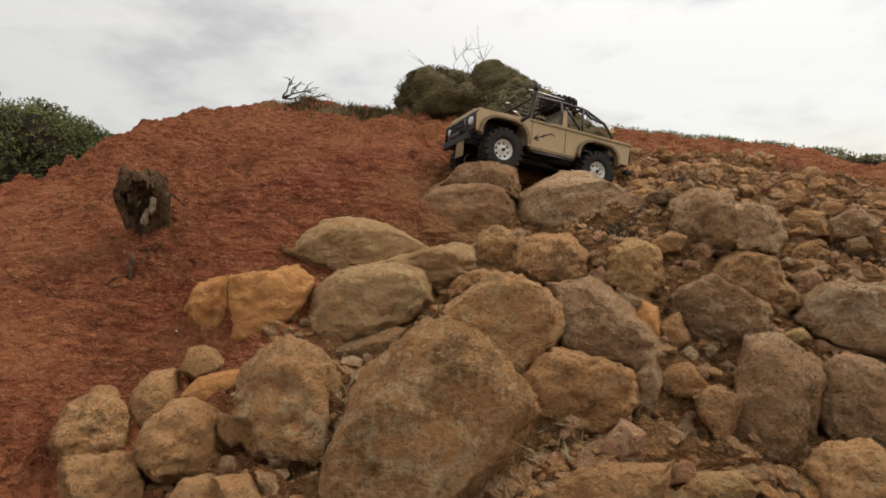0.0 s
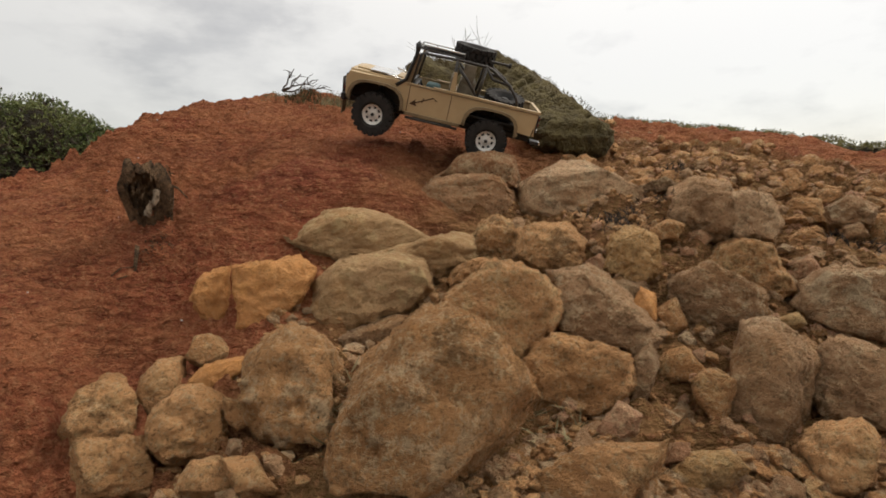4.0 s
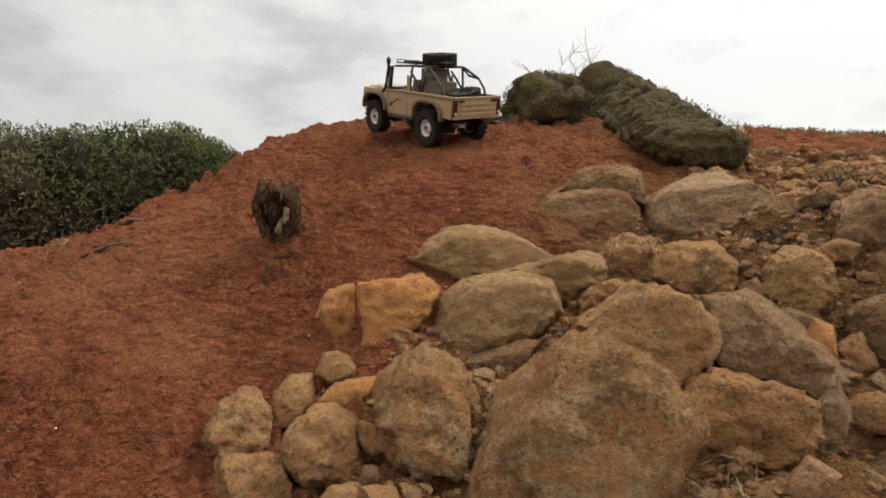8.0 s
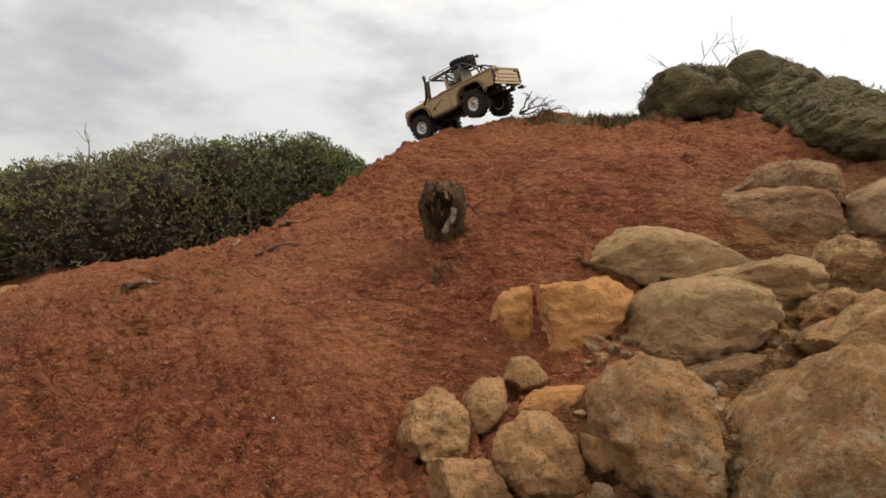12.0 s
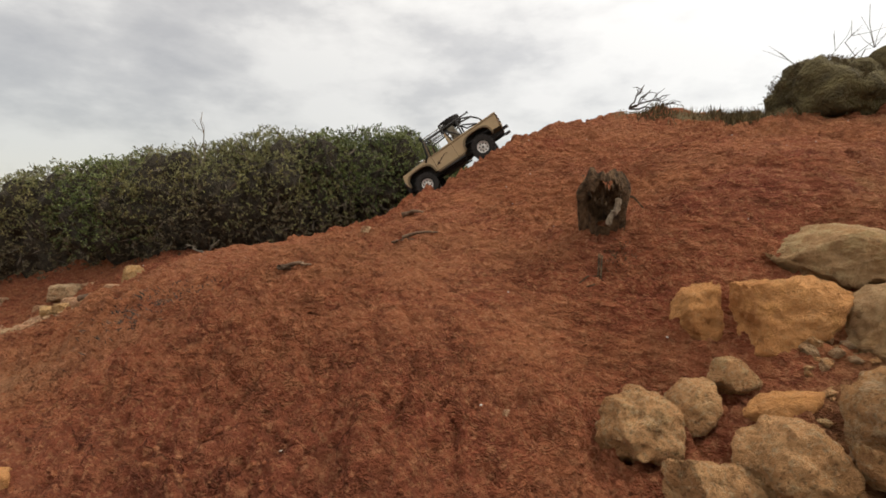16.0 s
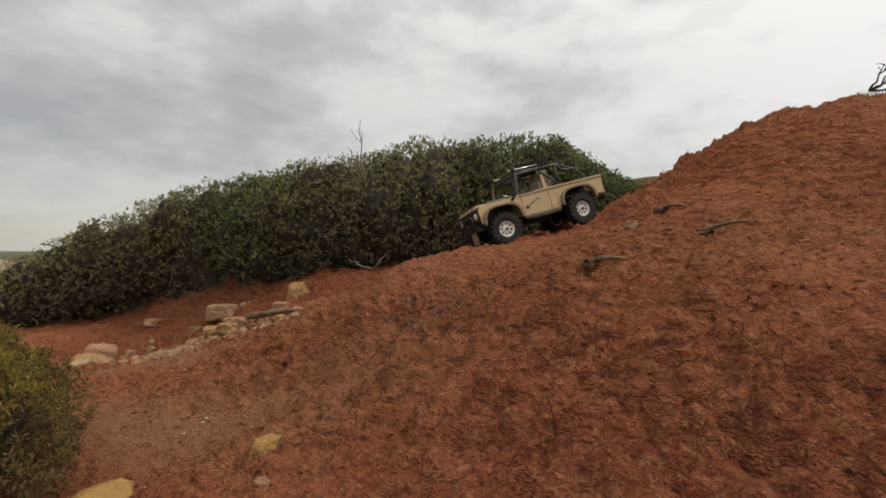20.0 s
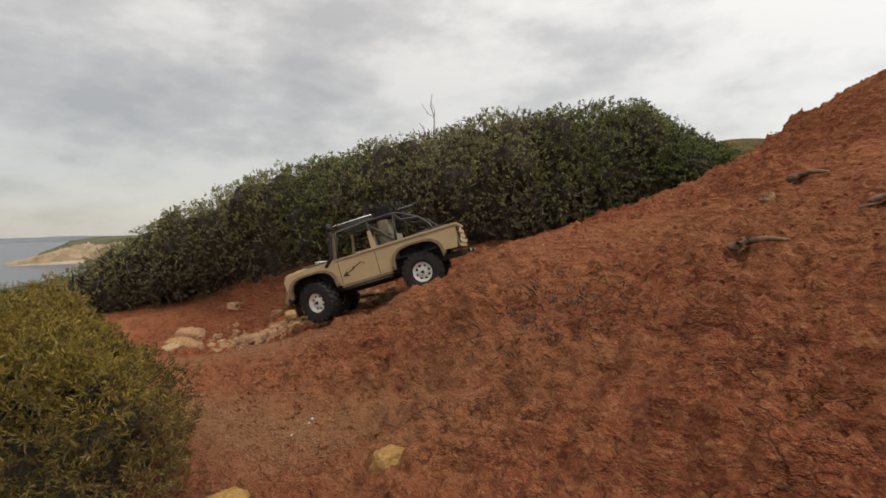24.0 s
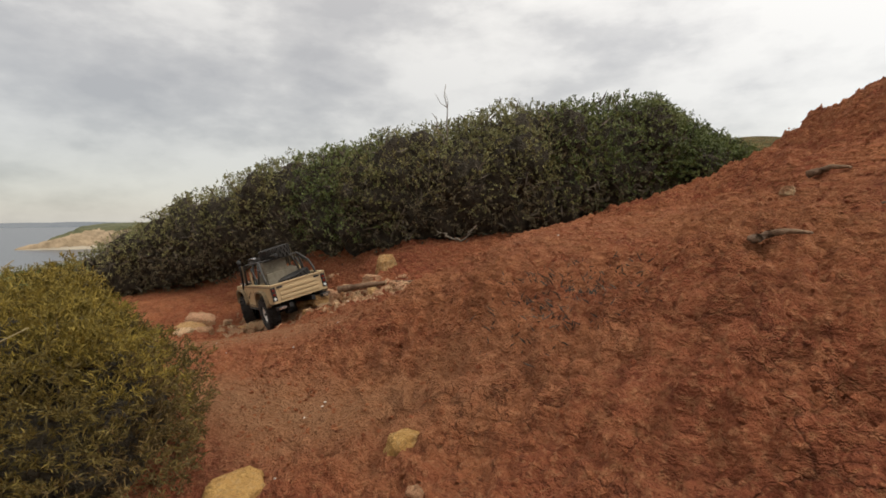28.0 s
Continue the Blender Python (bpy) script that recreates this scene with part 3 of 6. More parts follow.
def lines(stops, steps, far_lo, far_hi):
    """Grid lines: even between the stops, then ever wider out to the far ends."""
    core = [q for lo, hi, step in zip(stops, stops[1:], steps) for q in np.arange(lo, hi - 0.5 * step, step)]
    up, d = [core[-1]], steps[-1]
    while up[-1] < far_hi:
        d *= 1.16
        up.append(up[-1] + d)
    down, d = [core[0]], steps[0]
    while down[-1] > far_lo:
        d *= 1.16
        down.append(down[-1] - d)
    return np.array(down[:0:-1] + core + up[1:])


def build_ground():
    gx, gy = lines([-2.9, -1.75, 0.0, 0.95], [0.0095, 0.0040, 0.0095], -900.0, 900.0), lines([-0.15, 0.0, 1.35, 2.05], [0.0095, 0.0040, 0.0075], -900.0, 900.0)
    xx, yy = np.meshgrid(gx, gy, indexing="ij")
    x, y = xx.ravel(), yy.ravel()
    z = lie(x, y) + clods(x, y)
    nx, ny = len(gx), len(gy)
    k = np.arange(nx * ny).reshape(nx, ny)
    faces = np.stack([k[:-1, :-1], k[1:, :-1], k[1:, 1:], k[:-1, 1:]], -1).reshape(-1, 4)
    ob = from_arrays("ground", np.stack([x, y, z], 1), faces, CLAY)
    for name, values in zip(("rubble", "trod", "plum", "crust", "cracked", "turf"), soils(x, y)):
        ob.data.attributes.new(name, "FLOAT", "POINT").data.foreach_set("value", values.astype(np.float32))
    return tagged(ob, "bare red clay slope with clods, cracks and a trodden path", "ground", kind="structure")


build_ground()

# ---- boulders and stones ----


@functools.lru_cache(maxsize=None)
def ball(levels):
    bm = bmesh.new()
    bmesh.ops.create_icosphere(bm, subdivisions=levels, radius=1.0)
    v = np.array([p.co[:] for p in bm.verts])
    f = np.array([[q.index for q in p.verts] for p in bm.faces])
    bm.free()
    return v, f


def rock_shape(size, cuts, seed, levels=5, rough=1.0, worn=0.018):
    """A broken rock: a block with flats cut on it, its edges worn, its faces cracked and pitted."""
    v, f = ball(levels)
    rng = np.random.default_rng(seed)
    a, b, c = size
    box_like = v / np.maximum((np.abs(v) ** 5.0).sum(1) ** (1 / 5.0), 1e-6)[:, None]
    p = box_like * np.array([a * 1.3, b * 1.3, c * 1.1])
    m = min(a, b)

    def cut(p, n, d, soft):
        over = p @ n - d
        return p - np.where(over > -soft, (over + soft) ** 2 / np.maximum(over + 3 * soft, 1e-6) * 0.99, 0)[:, None] * n

    # the sides lean back a little from the face
    for deg, d in cuts:
        lean = rng.uniform(0.02, 0.34)
        n = np.array([math.cos(radians(deg)), math.sin(radians(deg)), lean])
        p = cut(p, n / np.linalg.norm(n), (d * 1.03 + 0.10 * lean * c) / np.linalg.norm(n), worn * m)
    # flats broken off the face, and worn corners
    for k in range(8):
        n = rng.normal(size=3) * [0.55, 0.55, 0.0] + [0, 0.1, 1.0] if k < 5 else rng.normal(size=3) * [1.0, 1.0, 0.3] + [0, 0, 0.7]
        n /= np.linalg.norm(n)
        p = cut(p, n, (p @ n).max() * (rng.uniform(0.80, 0.97) if k < 5 else rng.uniform(0.90, 0.98)), 0.015 * m)
    q = p + rng.uniform(-50, 50, 3)
    nrm = p / np.maximum(np.linalg.norm(p, axis=1), 1e-6)[:, None]
    swell = 0.060 * m * fbm(q / m, 1.3, 2, 0.5, seed) + 0.085 * m * (0.5 - np.abs(fbm(q / m, 2.8, 4, 0.55, seed + 3)))
    pits = -0.009 * np.maximum(0, fbm(q, 48.0, 2, 0.6, seed + 7) - 0.10) + 0.0042 * fbm(q, 130.0, 2, 0.6, seed + 9)
    # ledges where the bedding has split
    bed = q @ np.array([0.25 * math.sin(seed), 1.0, 0.35 * math.cos(seed)]) / m * 1.6 + 0.7 * fbm(q / m, 1.1, 3, 0.5, seed + 21)
    saw = bed - np.floor(bed)
    ledge = -0.035 * m * np.exp(-((np.minimum(saw, 1 - saw) / 0.07) ** 2)) * bump01(fbm(q / m, 0.9, 2, 0.5, seed + 31), -0.1, 0.4)
    groove = 0
    for k in range(2):
        seam = np.abs(fbm(q / m + 7.7 * k, 0.8, 3, 0.45, seed + 13 + k))
        groove = groove - 0.055 * m * np.exp(-((seam / 0.020) ** 2)) * bump01(fbm(q / m + 3.1 * k, 0.7, 2, 0.5, seed + 41), -0.2, 0.3)
    return p + nrm * (rough * (swell + groove + ledge) + np.minimum(1.0, m / 0.05) * pits)[:, None], f


ROCK_WORDS = {
    "big": "large brown sandstone boulder with grey lichen patches", "tan": "ochre sandstone boulder wedged in the rock pile",
    "grey": "grey-brown lichened sandstone boulder in the pile", "pale": "pale weathered sandstone boulder with white lichen",
    "olive": "smooth olive-tan sandstone slab set in clay", "rust": "rust-brown rounded boulder at the clay edge",
    "orange": "freshly split orange sandstone block with a crack", "dark": "weathered sandstone lump with hollows, coloured dark for its shade",
    "yellow": "small yellowish sandstone wedge", "stone": "loose angular ochre stone on the rubble", "buff": "pale buff stone lying on the red clay",
}


def boulder(at, yaw, pitch, size, cuts, seed, tone):
    v, f = rock_shape(size, cuts, seed, 5 if max(size) > 0.035 else 4, {"orange": 0.45, "olive": 0.7, "rust": 0.55}.get(tone, 1.0), 0.10 if tone == "rust" else 0.018)
    ob = from_arrays("boulder" if max(size) > 0.04 else "stone", v, f, STONE[tone])
    # its face, the local z axis, looks out over the slope
    ob.matrix_basis = Matrix.Translation(at) @ Matrix.Rotation(radians(yaw), 4, "Z") @ Matrix.Rotation(radians(90 - pitch), 4, "X")
    return tagged(ob, ROCK_WORDS[tone], "rock", group="boulders of the rock pile")


boulder((0.000, 0.473, -0.228), 7, 24, (0.113, 0.103, 0.092), [(162, 0.080), (144, 0.076), (125, 0.086), (99, 0.099), (58, 0.101), (38, 0.100), (-42, 0.074), (-68, 0.075), (-92, 0.083), (-144, 0.107)], 1, "big")
boulder((0.007, 1.114, -0.017), 3, 1, (0.116, 0.062, 0.072), [(171, 0.109), (125, 0.074), (98, 0.058), (75, 0.065), (25, 0.095), (-13, 0.104), (-93, 0.055)], 2, "rust")
boulder((0.050, 1.142, 0.052), 1, -2, (0.088, 0.041, 0.041), [(142, 0.062), (95, 0.035), (64, 0.040), (12, 0.063), (-100, 0.027)], 3, "rust")
boulder((0.258, 1.104, -0.016), -10, 1, (0.145, 0.070, 0.068), [(169, 0.122), (118, 0.083), (94, 0.069), (64, 0.070), (-45, 0.102), (-71, 0.069), (-93, 0.062), (-127, 0.099)], 4, "pale")
boulder((0.456, 0.939, -0.041), -22, 3, (0.063, 0.057, 0.046), [(161, 0.057), (119, 0.054), (80, 0.054), (15, 0.049), (-8, 0.051), (-97, 0.050), (-118, 0.050), (-158, 0.061)], 5, "grey")
boulder((0.523, 0.900, -0.050), -26, 3, (0.041, 0.048, 0.034), [(111, 0.047), (65, 0.041), (20, 0.036), (-15, 0.042), (-83, 0.043), (-149, 0.040), (-175, 0.037)], 6, "pale")
boulder((-0.178, 0.847, -0.079), 15, 5, (0.130, 0.047, 0.046), [(131, 0.070), (113, 0.053), (84, 0.043), (59, 0.064), (-75, 0.043), (-104, 0.053), (-127, 0.068)], 7, "olive")
boulder((-0.042, 0.809, -0.115), 7, 8, (0.106, 0.049, 0.037), [(104, 0.035), (74, 0.050), (2, 0.078), (-60, 0.042), (-116, 0.044)], 8, "olive")
boulder((-0.120, 0.703, -0.151), 14, 12, (0.091, 0.060, 0.050), [(159, 0.072), (128, 0.064), (98, 0.052), (72, 0.068), (13, 0.090), (-45, 0.061), (-62, 0.053), (-88, 0.059), (-108, 0.067), (-144, 0.082)], 9, "olive")
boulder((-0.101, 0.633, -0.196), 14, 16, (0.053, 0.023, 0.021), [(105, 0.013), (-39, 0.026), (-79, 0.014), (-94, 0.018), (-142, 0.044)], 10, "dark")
boulder((-0.367, 0.700, -0.162), 30, 11, (0.035, 0.052, 0.026), [(153, 0.032), (107, 0.040), (2, 0.024), (-105, 0.045), (-133, 0.029), (-153, 0.031)], 11, "orange")
boulder((-0.268, 0.681, -0.145), 25, 11, (0.068, 0.057, 0.032), [(97, 0.045), (82, 0.051), (40, 0.070), (-30, 0.045), (-49, 0.042), (-87, 0.055), (-116, 0.068), (-179, 0.046)], 12, "orange")
boulder((0.072, 0.873, -0.092), -0, 6, (0.045, 0.044, 0.034), [(158, 0.035), (124, 0.037), (72, 0.041), (20, 0.039), (-30, 0.038), (-90, 0.036), (-134, 0.045)], 13, "tan")
boulder((0.163, 0.812, -0.095), -6, 7, (0.058, 0.042, 0.034), [(159, 0.051), (108, 0.044), (83, 0.039), (43, 0.042), (-4, 0.051), (-86, 0.037), (-123, 0.042)], 14, "tan")
boulder((0.293, 0.793, -0.107), -15, 8, (0.048, 0.046, 0.036), [(160, 0.038), (116, 0.039), (63, 0.043), (8, 0.039), (-44, 0.041), (-88, 0.038), (-121, 0.043)], 15, "yellow")
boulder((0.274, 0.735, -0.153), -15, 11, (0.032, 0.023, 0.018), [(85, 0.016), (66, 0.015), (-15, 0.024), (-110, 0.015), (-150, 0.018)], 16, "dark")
boulder((0.027, 0.764, -0.131), 3, 10, (0.039, 0.036, 0.022), [(152, 0.018), (109, 0.017), (69, 0.031), (-50, 0.012), (-168, 0.031)], 17, "tan")
boulder((0.092, 0.661, -0.166), -2, 14, (0.090, 0.080, 0.058), [(131, 0.070), (98, 0.066), (75, 0.064), (47, 0.066), (14, 0.070), (-27, 0.062), (-80, 0.081), (-132, 0.053)], 18, "tan")
boulder((0.220, 0.686, -0.173), -12, 14, (0.081, 0.062, 0.042), [(100, 0.066), (50, 0.036), (-41, 0.080), (-102, 0.038), (-146, 0.056), (-173, 0.059)], 19, "grey")
boulder((0.165, 0.585, -0.237), -9, 21, (0.081, 0.055, 0.051), [(156, 0.055), (122, 0.058), (77, 0.051), (22, 0.074), (-46, 0.054), (-76, 0.042), (-105, 0.066)], 20, "tan")
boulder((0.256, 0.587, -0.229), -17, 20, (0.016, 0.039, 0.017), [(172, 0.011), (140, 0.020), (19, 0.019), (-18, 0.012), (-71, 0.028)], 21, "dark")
boulder((0.412, 0.762, -0.173), -23, 12, (0.066, 0.061, 0.054), [(175, 0.064), (124, 0.058), (60, 0.049), (15, 0.061), (-46, 0.055), (-76, 0.053), (-116, 0.055), (-150, 0.059)], 22, "grey")
boulder((0.501, 0.836, -0.131), -26, 8, (0.073, 0.049, 0.046), [(139, 0.056), (113, 0.050), (72, 0.044), (26, 0.037), (-76, 0.053), (-117, 0.032)], 23, "tan")
boulder((0.594, 0.754, -0.172), -34, 11, (0.067, 0.051, 0.045), [(159, 0.058), (131, 0.052), (88, 0.050), (5, 0.045), (-83, 0.052), (-109, 0.045), (-134, 0.057)], 24, "grey")
boulder((0.336, 0.574, -0.243), -24, 20, (0.027, 0.033, 0.023), [(127, 0.024), (73, 0.024), (-10, 0.018), (-37, 0.023), (-136, 0.020), (-154, 0.020)], 25, "tan")
boulder((0.409, 0.598, -0.243), -28, 19, (0.047, 0.083, 0.043), [(169, 0.041), (107, 0.079), (59, 0.073), (20, 0.054), (-10, 0.037), (-63, 0.067), (-117, 0.074)], 26, "grey")
boulder((0.512, 0.598, -0.240), -35, 18, (0.044, 0.056, 0.038), [(179, 0.044), (133, 0.054), (81, 0.052), (66, 0.051), (3, 0.038), (-70, 0.051), (-96, 0.052), (-147, 0.048)], 27, "grey")
boulder((0.423, 0.479, -0.272), -34, 24, (0.033, 0.038, 0.027), [(149, 0.029), (116, 0.030), (46, 0.035), (-2, 0.025), (-42, 0.028), (-89, 0.034), (-154, 0.030)], 28, "tan")
boulder((0.171, 0.420, -0.265), -13, 30, (0.068, 0.035, 0.025), [(143, 0.037), (121, 0.024), (103, 0.022), (-20, 0.041), (-38, 0.032), (-68, 0.023), (-87, 0.024)], 29, "tan")
boulder((0.273, 0.455, -0.282), -23, 28, (0.042, 0.030, 0.021), [(140, 0.019), (107, 0.019), (54, 0.037), (-42, 0.019), (-61, 0.015), (-117, 0.037)], 30, "yellow")
boulder((0.257, 0.463, -0.263), -21, 27, (0.011, 0.013, 0.009), [(167, 0.008), (101, 0.010), (5, 0.009), (-70, 0.008)], 31, "stone")
boulder((0.205, 0.496, -0.249), -15, 25, (0.023, 0.021, 0.015), [(146, 0.013), (65, 0.019), (-16, 0.017), (-63, 0.014), (-127, 0.022)], 32, "stone")
boulder((-0.406, 0.505, -0.262), 41, 20, (0.039, 0.043, 0.031), [(150, 0.033), (116, 0.035), (72, 0.043), (17, 0.034), (-11, 0.035), (-101, 0.033), (-162, 0.038)], 33, "tan")
boulder((-0.323, 0.416, -0.277), 40, 25, (0.033, 0.038, 0.024), [(81, 0.028), (24, 0.031), (-6, 0.033), (-109, 0.026), (-174, 0.029)], 34, "tan")
boulder((-0.358, 0.542, -0.240), 36, 19, (0.029, 0.031, 0.023), [(161, 0.021), (131, 0.021), (94, 0.027), (2, 0.027), (-44, 0.020), (-69, 0.023), (-132, 0.033)], 35, "tan")
boulder((-0.319, 0.590, -0.208), 31, 16, (0.026, 0.021, 0.018), [(151, 0.021), (98, 0.021), (44, 0.018), (-19, 0.025), (-83, 0.018), (-125, 0.019)], 36, "tan")
boulder((-0.271, 0.536, -0.219), 30, 19, (0.036, 0.015, 0.014), [(133, 0.019), (95, 0.014), (-23, 0.027), (-68, 0.014), (-93, 0.015), (-126, 0.026)], 37, "orange")
boulder((-0.262, 0.454, -0.250), 33, 23, (0.040, 0.041, 0.031), [(165, 0.037), (129, 0.038), (93, 0.040), (47, 0.038), (2, 0.037), (-62, 0.040), (-98, 0.035), (-145, 0.036)], 38, "tan")
boulder((-0.207, 0.453, -0.231), 29, 23, (0.012, 0.017, 0.010), [(71, 0.013), (12, 0.009), (-73, 0.016), (-141, 0.010), (-175, 0.009)], 39, "tan")
boulder((-0.154, 0.485, -0.216), 23, 21, (0.053, 0.068, 0.046), [(149, 0.054), (125, 0.058), (84, 0.067), (49, 0.061), (20, 0.053), (-12, 0.050), (-39, 0.059), (-95, 0.060), (-137, 0.053), (-156, 0.051), (179, 0.051)], 40, "big")
boulder((-0.200, 0.384, -0.264), 32, 28, (0.025, 0.019, 0.015), [(150, 0.020), (86, 0.017), (24, 0.017), (-71, 0.022), (-110, 0.013)], 41, "tan")
boulder((-0.161, 0.383, -0.261), 28, 29, (0.025, 0.018, 0.015), [(83, 0.016), (31, 0.013), (-98, 0.014), (-164, 0.014)], 42, "tan")
boulder((-0.270, 0.426, -0.295), 36, 28, (0.012, 0.016, 0.009), [(84, 0.013), (-5, 0.011), (-107, 0.012), (176, 0.012)], 43, "tan")
boulder((0.406, 1.041, 0.007), -17, 0, (0.042, 0.019, 0.015), [(112, 0.013), (49, 0.023), (-76, 0.012), (-117, 0.022)], 44, "dark")
boulder((0.700, 0.875, -0.137), -35, 7, (0.032, 0.024, 0.017), [(114, 0.016), (25, 0.023), (-81, 0.015), (-155, 0.028)], 45, "dark")
boulder((0.717, 0.934, -0.077), -34, 4, (0.019, 0.016, 0.012), [(111, 0.012), (29, 0.014), (-72, 0.011), (-167, 0.015)], 46, "pale")
boulder((0.693, 1.050, -0.050), -30, 3, (0.040, 0.027, 0.022), [(149, 0.027), (81, 0.025), (18, 0.029), (-81, 0.022), (-113, 0.027)], 47, "tan")
boulder((0.724, 0.959, -0.046), -33, 3, (0.036, 0.030, 0.023), [(126, 0.026), (58, 0.024), (-12, 0.031), (-89, 0.022), (-159, 0.032)], 48, "grey")
boulder((0.287, 0.702, -0.172), -17, 13, (0.022, 0.030, 0.017), [(156, 0.017), (64, 0.025), (9, 0.015), (-58, 0.024), (-133, 0.020)], 49, "orange")
boulder((0.325, 0.701, -0.184), -19, 14, (0.020, 0.027, 0.016), [(132, 0.018), (24, 0.014), (-38, 0.018), (-146, 0.014)], 50, "tan")
boulder((0.315, 0.632, -0.231), -20, 18, (0.030, 0.025, 0.018), [(118, 0.019), (43, 0.021), (-29, 0.025), (-92, 0.017), (-158, 0.025)], 51, "tan")
boulder((0.498, 0.719, -0.191), -30, 13, (0.020, 0.014, 0.010), [(121, 0.008), (35, 0.014), (-59, 0.009), (-125, 0.013)], 52, "yellow")
boulder((0.235, 0.794, -0.117), -11, 8, (0.019, 0.016, 0.011), [(119, 0.011), (36, 0.014), (-61, 0.011), (-145, 0.015)], 53, "stone")
boulder((0.373, 0.883, -0.072), -18, 5, (0.031, 0.021, 0.015), [(126, 0.016), (70, 0.020), (-26, 0.020), (-82, 0.017), (-140, 0.025)], 54, "tan")
boulder((0.433, 0.897, -0.090), -21, 6, (0.022, 0.024, 0.014), [(134, 0.014), (38, 0.018), (-34, 0.014), (-133, 0.017)], 55, "stone")
boulder((0.639, 0.946, -0.099), -30, 5, (0.034, 0.026, 0.018), [(127, 0.020), (60, 0.023), (-41, 0.022), (-91, 0.020), (-155, 0.029)], 56, "tan")
boulder((0.594, 0.861, -0.134), -30, 8, (0.024, 0.023, 0.014), [(118, 0.015), (38, 0.018), (-56, 0.015), (-148, 0.018)], 57, "stone")
boulder((0.786, 0.966, -0.084), -36, 4, (0.019, 0.033, 0.015), [(121, 0.024), (10, 0.013), (-102, 0.024), (-171, 0.016)], 58, "tan")
boulder((-0.115, 0.622, -0.227), 15, 19, (0.022, 0.018, 0.012), [(128, 0.014), (72, 0.018), (-23, 0.016), (-88, 0.015), (-158, 0.020)], 59, "dark")
boulder((-0.082, 0.637, -0.226), 12, 19, (0.012, 0.017, 0.009), [(127, 0.010), (9, 0.010), (-59, 0.011), (-159, 0.011)], 60, "tan")


def stone(x, y, length, width, height, turn, seed, tone="buff", sink=0.35):
    v, f = rock_shape((length / 2, width / 2, height / 2), [(k * 60 + 13 * seed, 0.5 * (length if k % 3 == 0 else width) * 0.95) for k in range(6)], seed, 4, 0.8)
    ob = from_arrays("stone", v, f, STONE[tone])
    ob.matrix_basis = Matrix.Translation((x, y, float(ground_at(x, y)[0]) + height * (0.5 - sink))) @ Matrix.Rotation(radians(turn), 4, "Z") @ Matrix.Rotation(radians(9 * math.sin(seed)), 4, "X")
    return tagged(ob, "pale buff stone lying on the red clay" if tone == "buff" else ROCK_WORDS[tone], "stone", group="loose stones on the clay")


stone(-1.256, 0.173, 0.060, 0.036, 0.030, 25, 201, "buff")
stone(-1.385, 0.055, 0.115, 0.060, 0.018, 30, 202, "buff", 0.5)
stone(-1.170, 0.114, 0.018, 0.014, 0.012, 30, 203, "stone")
stone(-0.896, 0.074, 0.045, 0.022, 0.018, 50, 204, "orange", 0.5)
stone(-0.545, 0.44, 0.012, 0.010, 0.009, 20, 206, "stone")
stone(-1.078, 0.815, 0.026, 0.016, 0.014, 10, 211, "stone")
# yellowish slabs and stones washed into the hollow: place, length, thickness to length, turn
HOLLOW = [
    (-2.830, 0.500, 0.150, 0.38, 20), (-2.770, 0.440, 0.105, 0.35, 35), (-2.720, 0.400, 0.080, 0.40, 10), (-2.690, 0.455, 0.060, 0.50, 70), (-2.905, 0.700, 0.055, 0.60, 30),
    (-2.640, 0.585, 0.050, 0.55, 40), (-2.570, 0.605, 0.066, 0.45, 15), (-2.500, 0.635, 0.048, 0.60, 80), (-2.455, 0.655, 0.070, 0.45, 25), (-2.395, 0.690, 0.082, 0.42, 30)]
HOLLOW += [(-2.475, 0.590, 0.060, 0.50, 40), (-2.410, 0.610, 0.044, 0.60, 5), (-2.360, 0.735, 0.058, 0.55, 75), (-2.280, 0.630, 0.040, 0.60, 30), (-2.225, 0.745, 0.050, 0.60, 140), (-2.110, 0.755, 0.052, 0.65, 50),
           (-2.345, 0.665, 0.052, 0.55, 110), (-2.300, 0.695, 0.074, 0.45, 12), (-2.245, 0.680, 0.056, 0.55, 60), (-2.195, 0.705, 0.068, 0.50, 20), (-2.140, 0.690, 0.046, 0.60, 95),
           (-2.165, 0.850, 0.070, 1.25, 28), (-2.530, 0.790, 0.115, 0.55, 35), (-2.440, 0.830, 0.060, 0.60, 120), (-2.620, 0.735, 0.052, 0.55, 60), (-2.060, 0.715, 0.042, 0.60, 20)]
for k, (sx, sy, sl, thick, turn) in enumerate(HOLLOW):
    stone(sx, sy, sl * 1.25, sl * (0.7 + 0.35 * ((k * 7) % 5) / 5), sl * thick * 0.85, turn, 220 + k, ("stone", "yellow", "pale", "stone")[k % 4], 0.45)


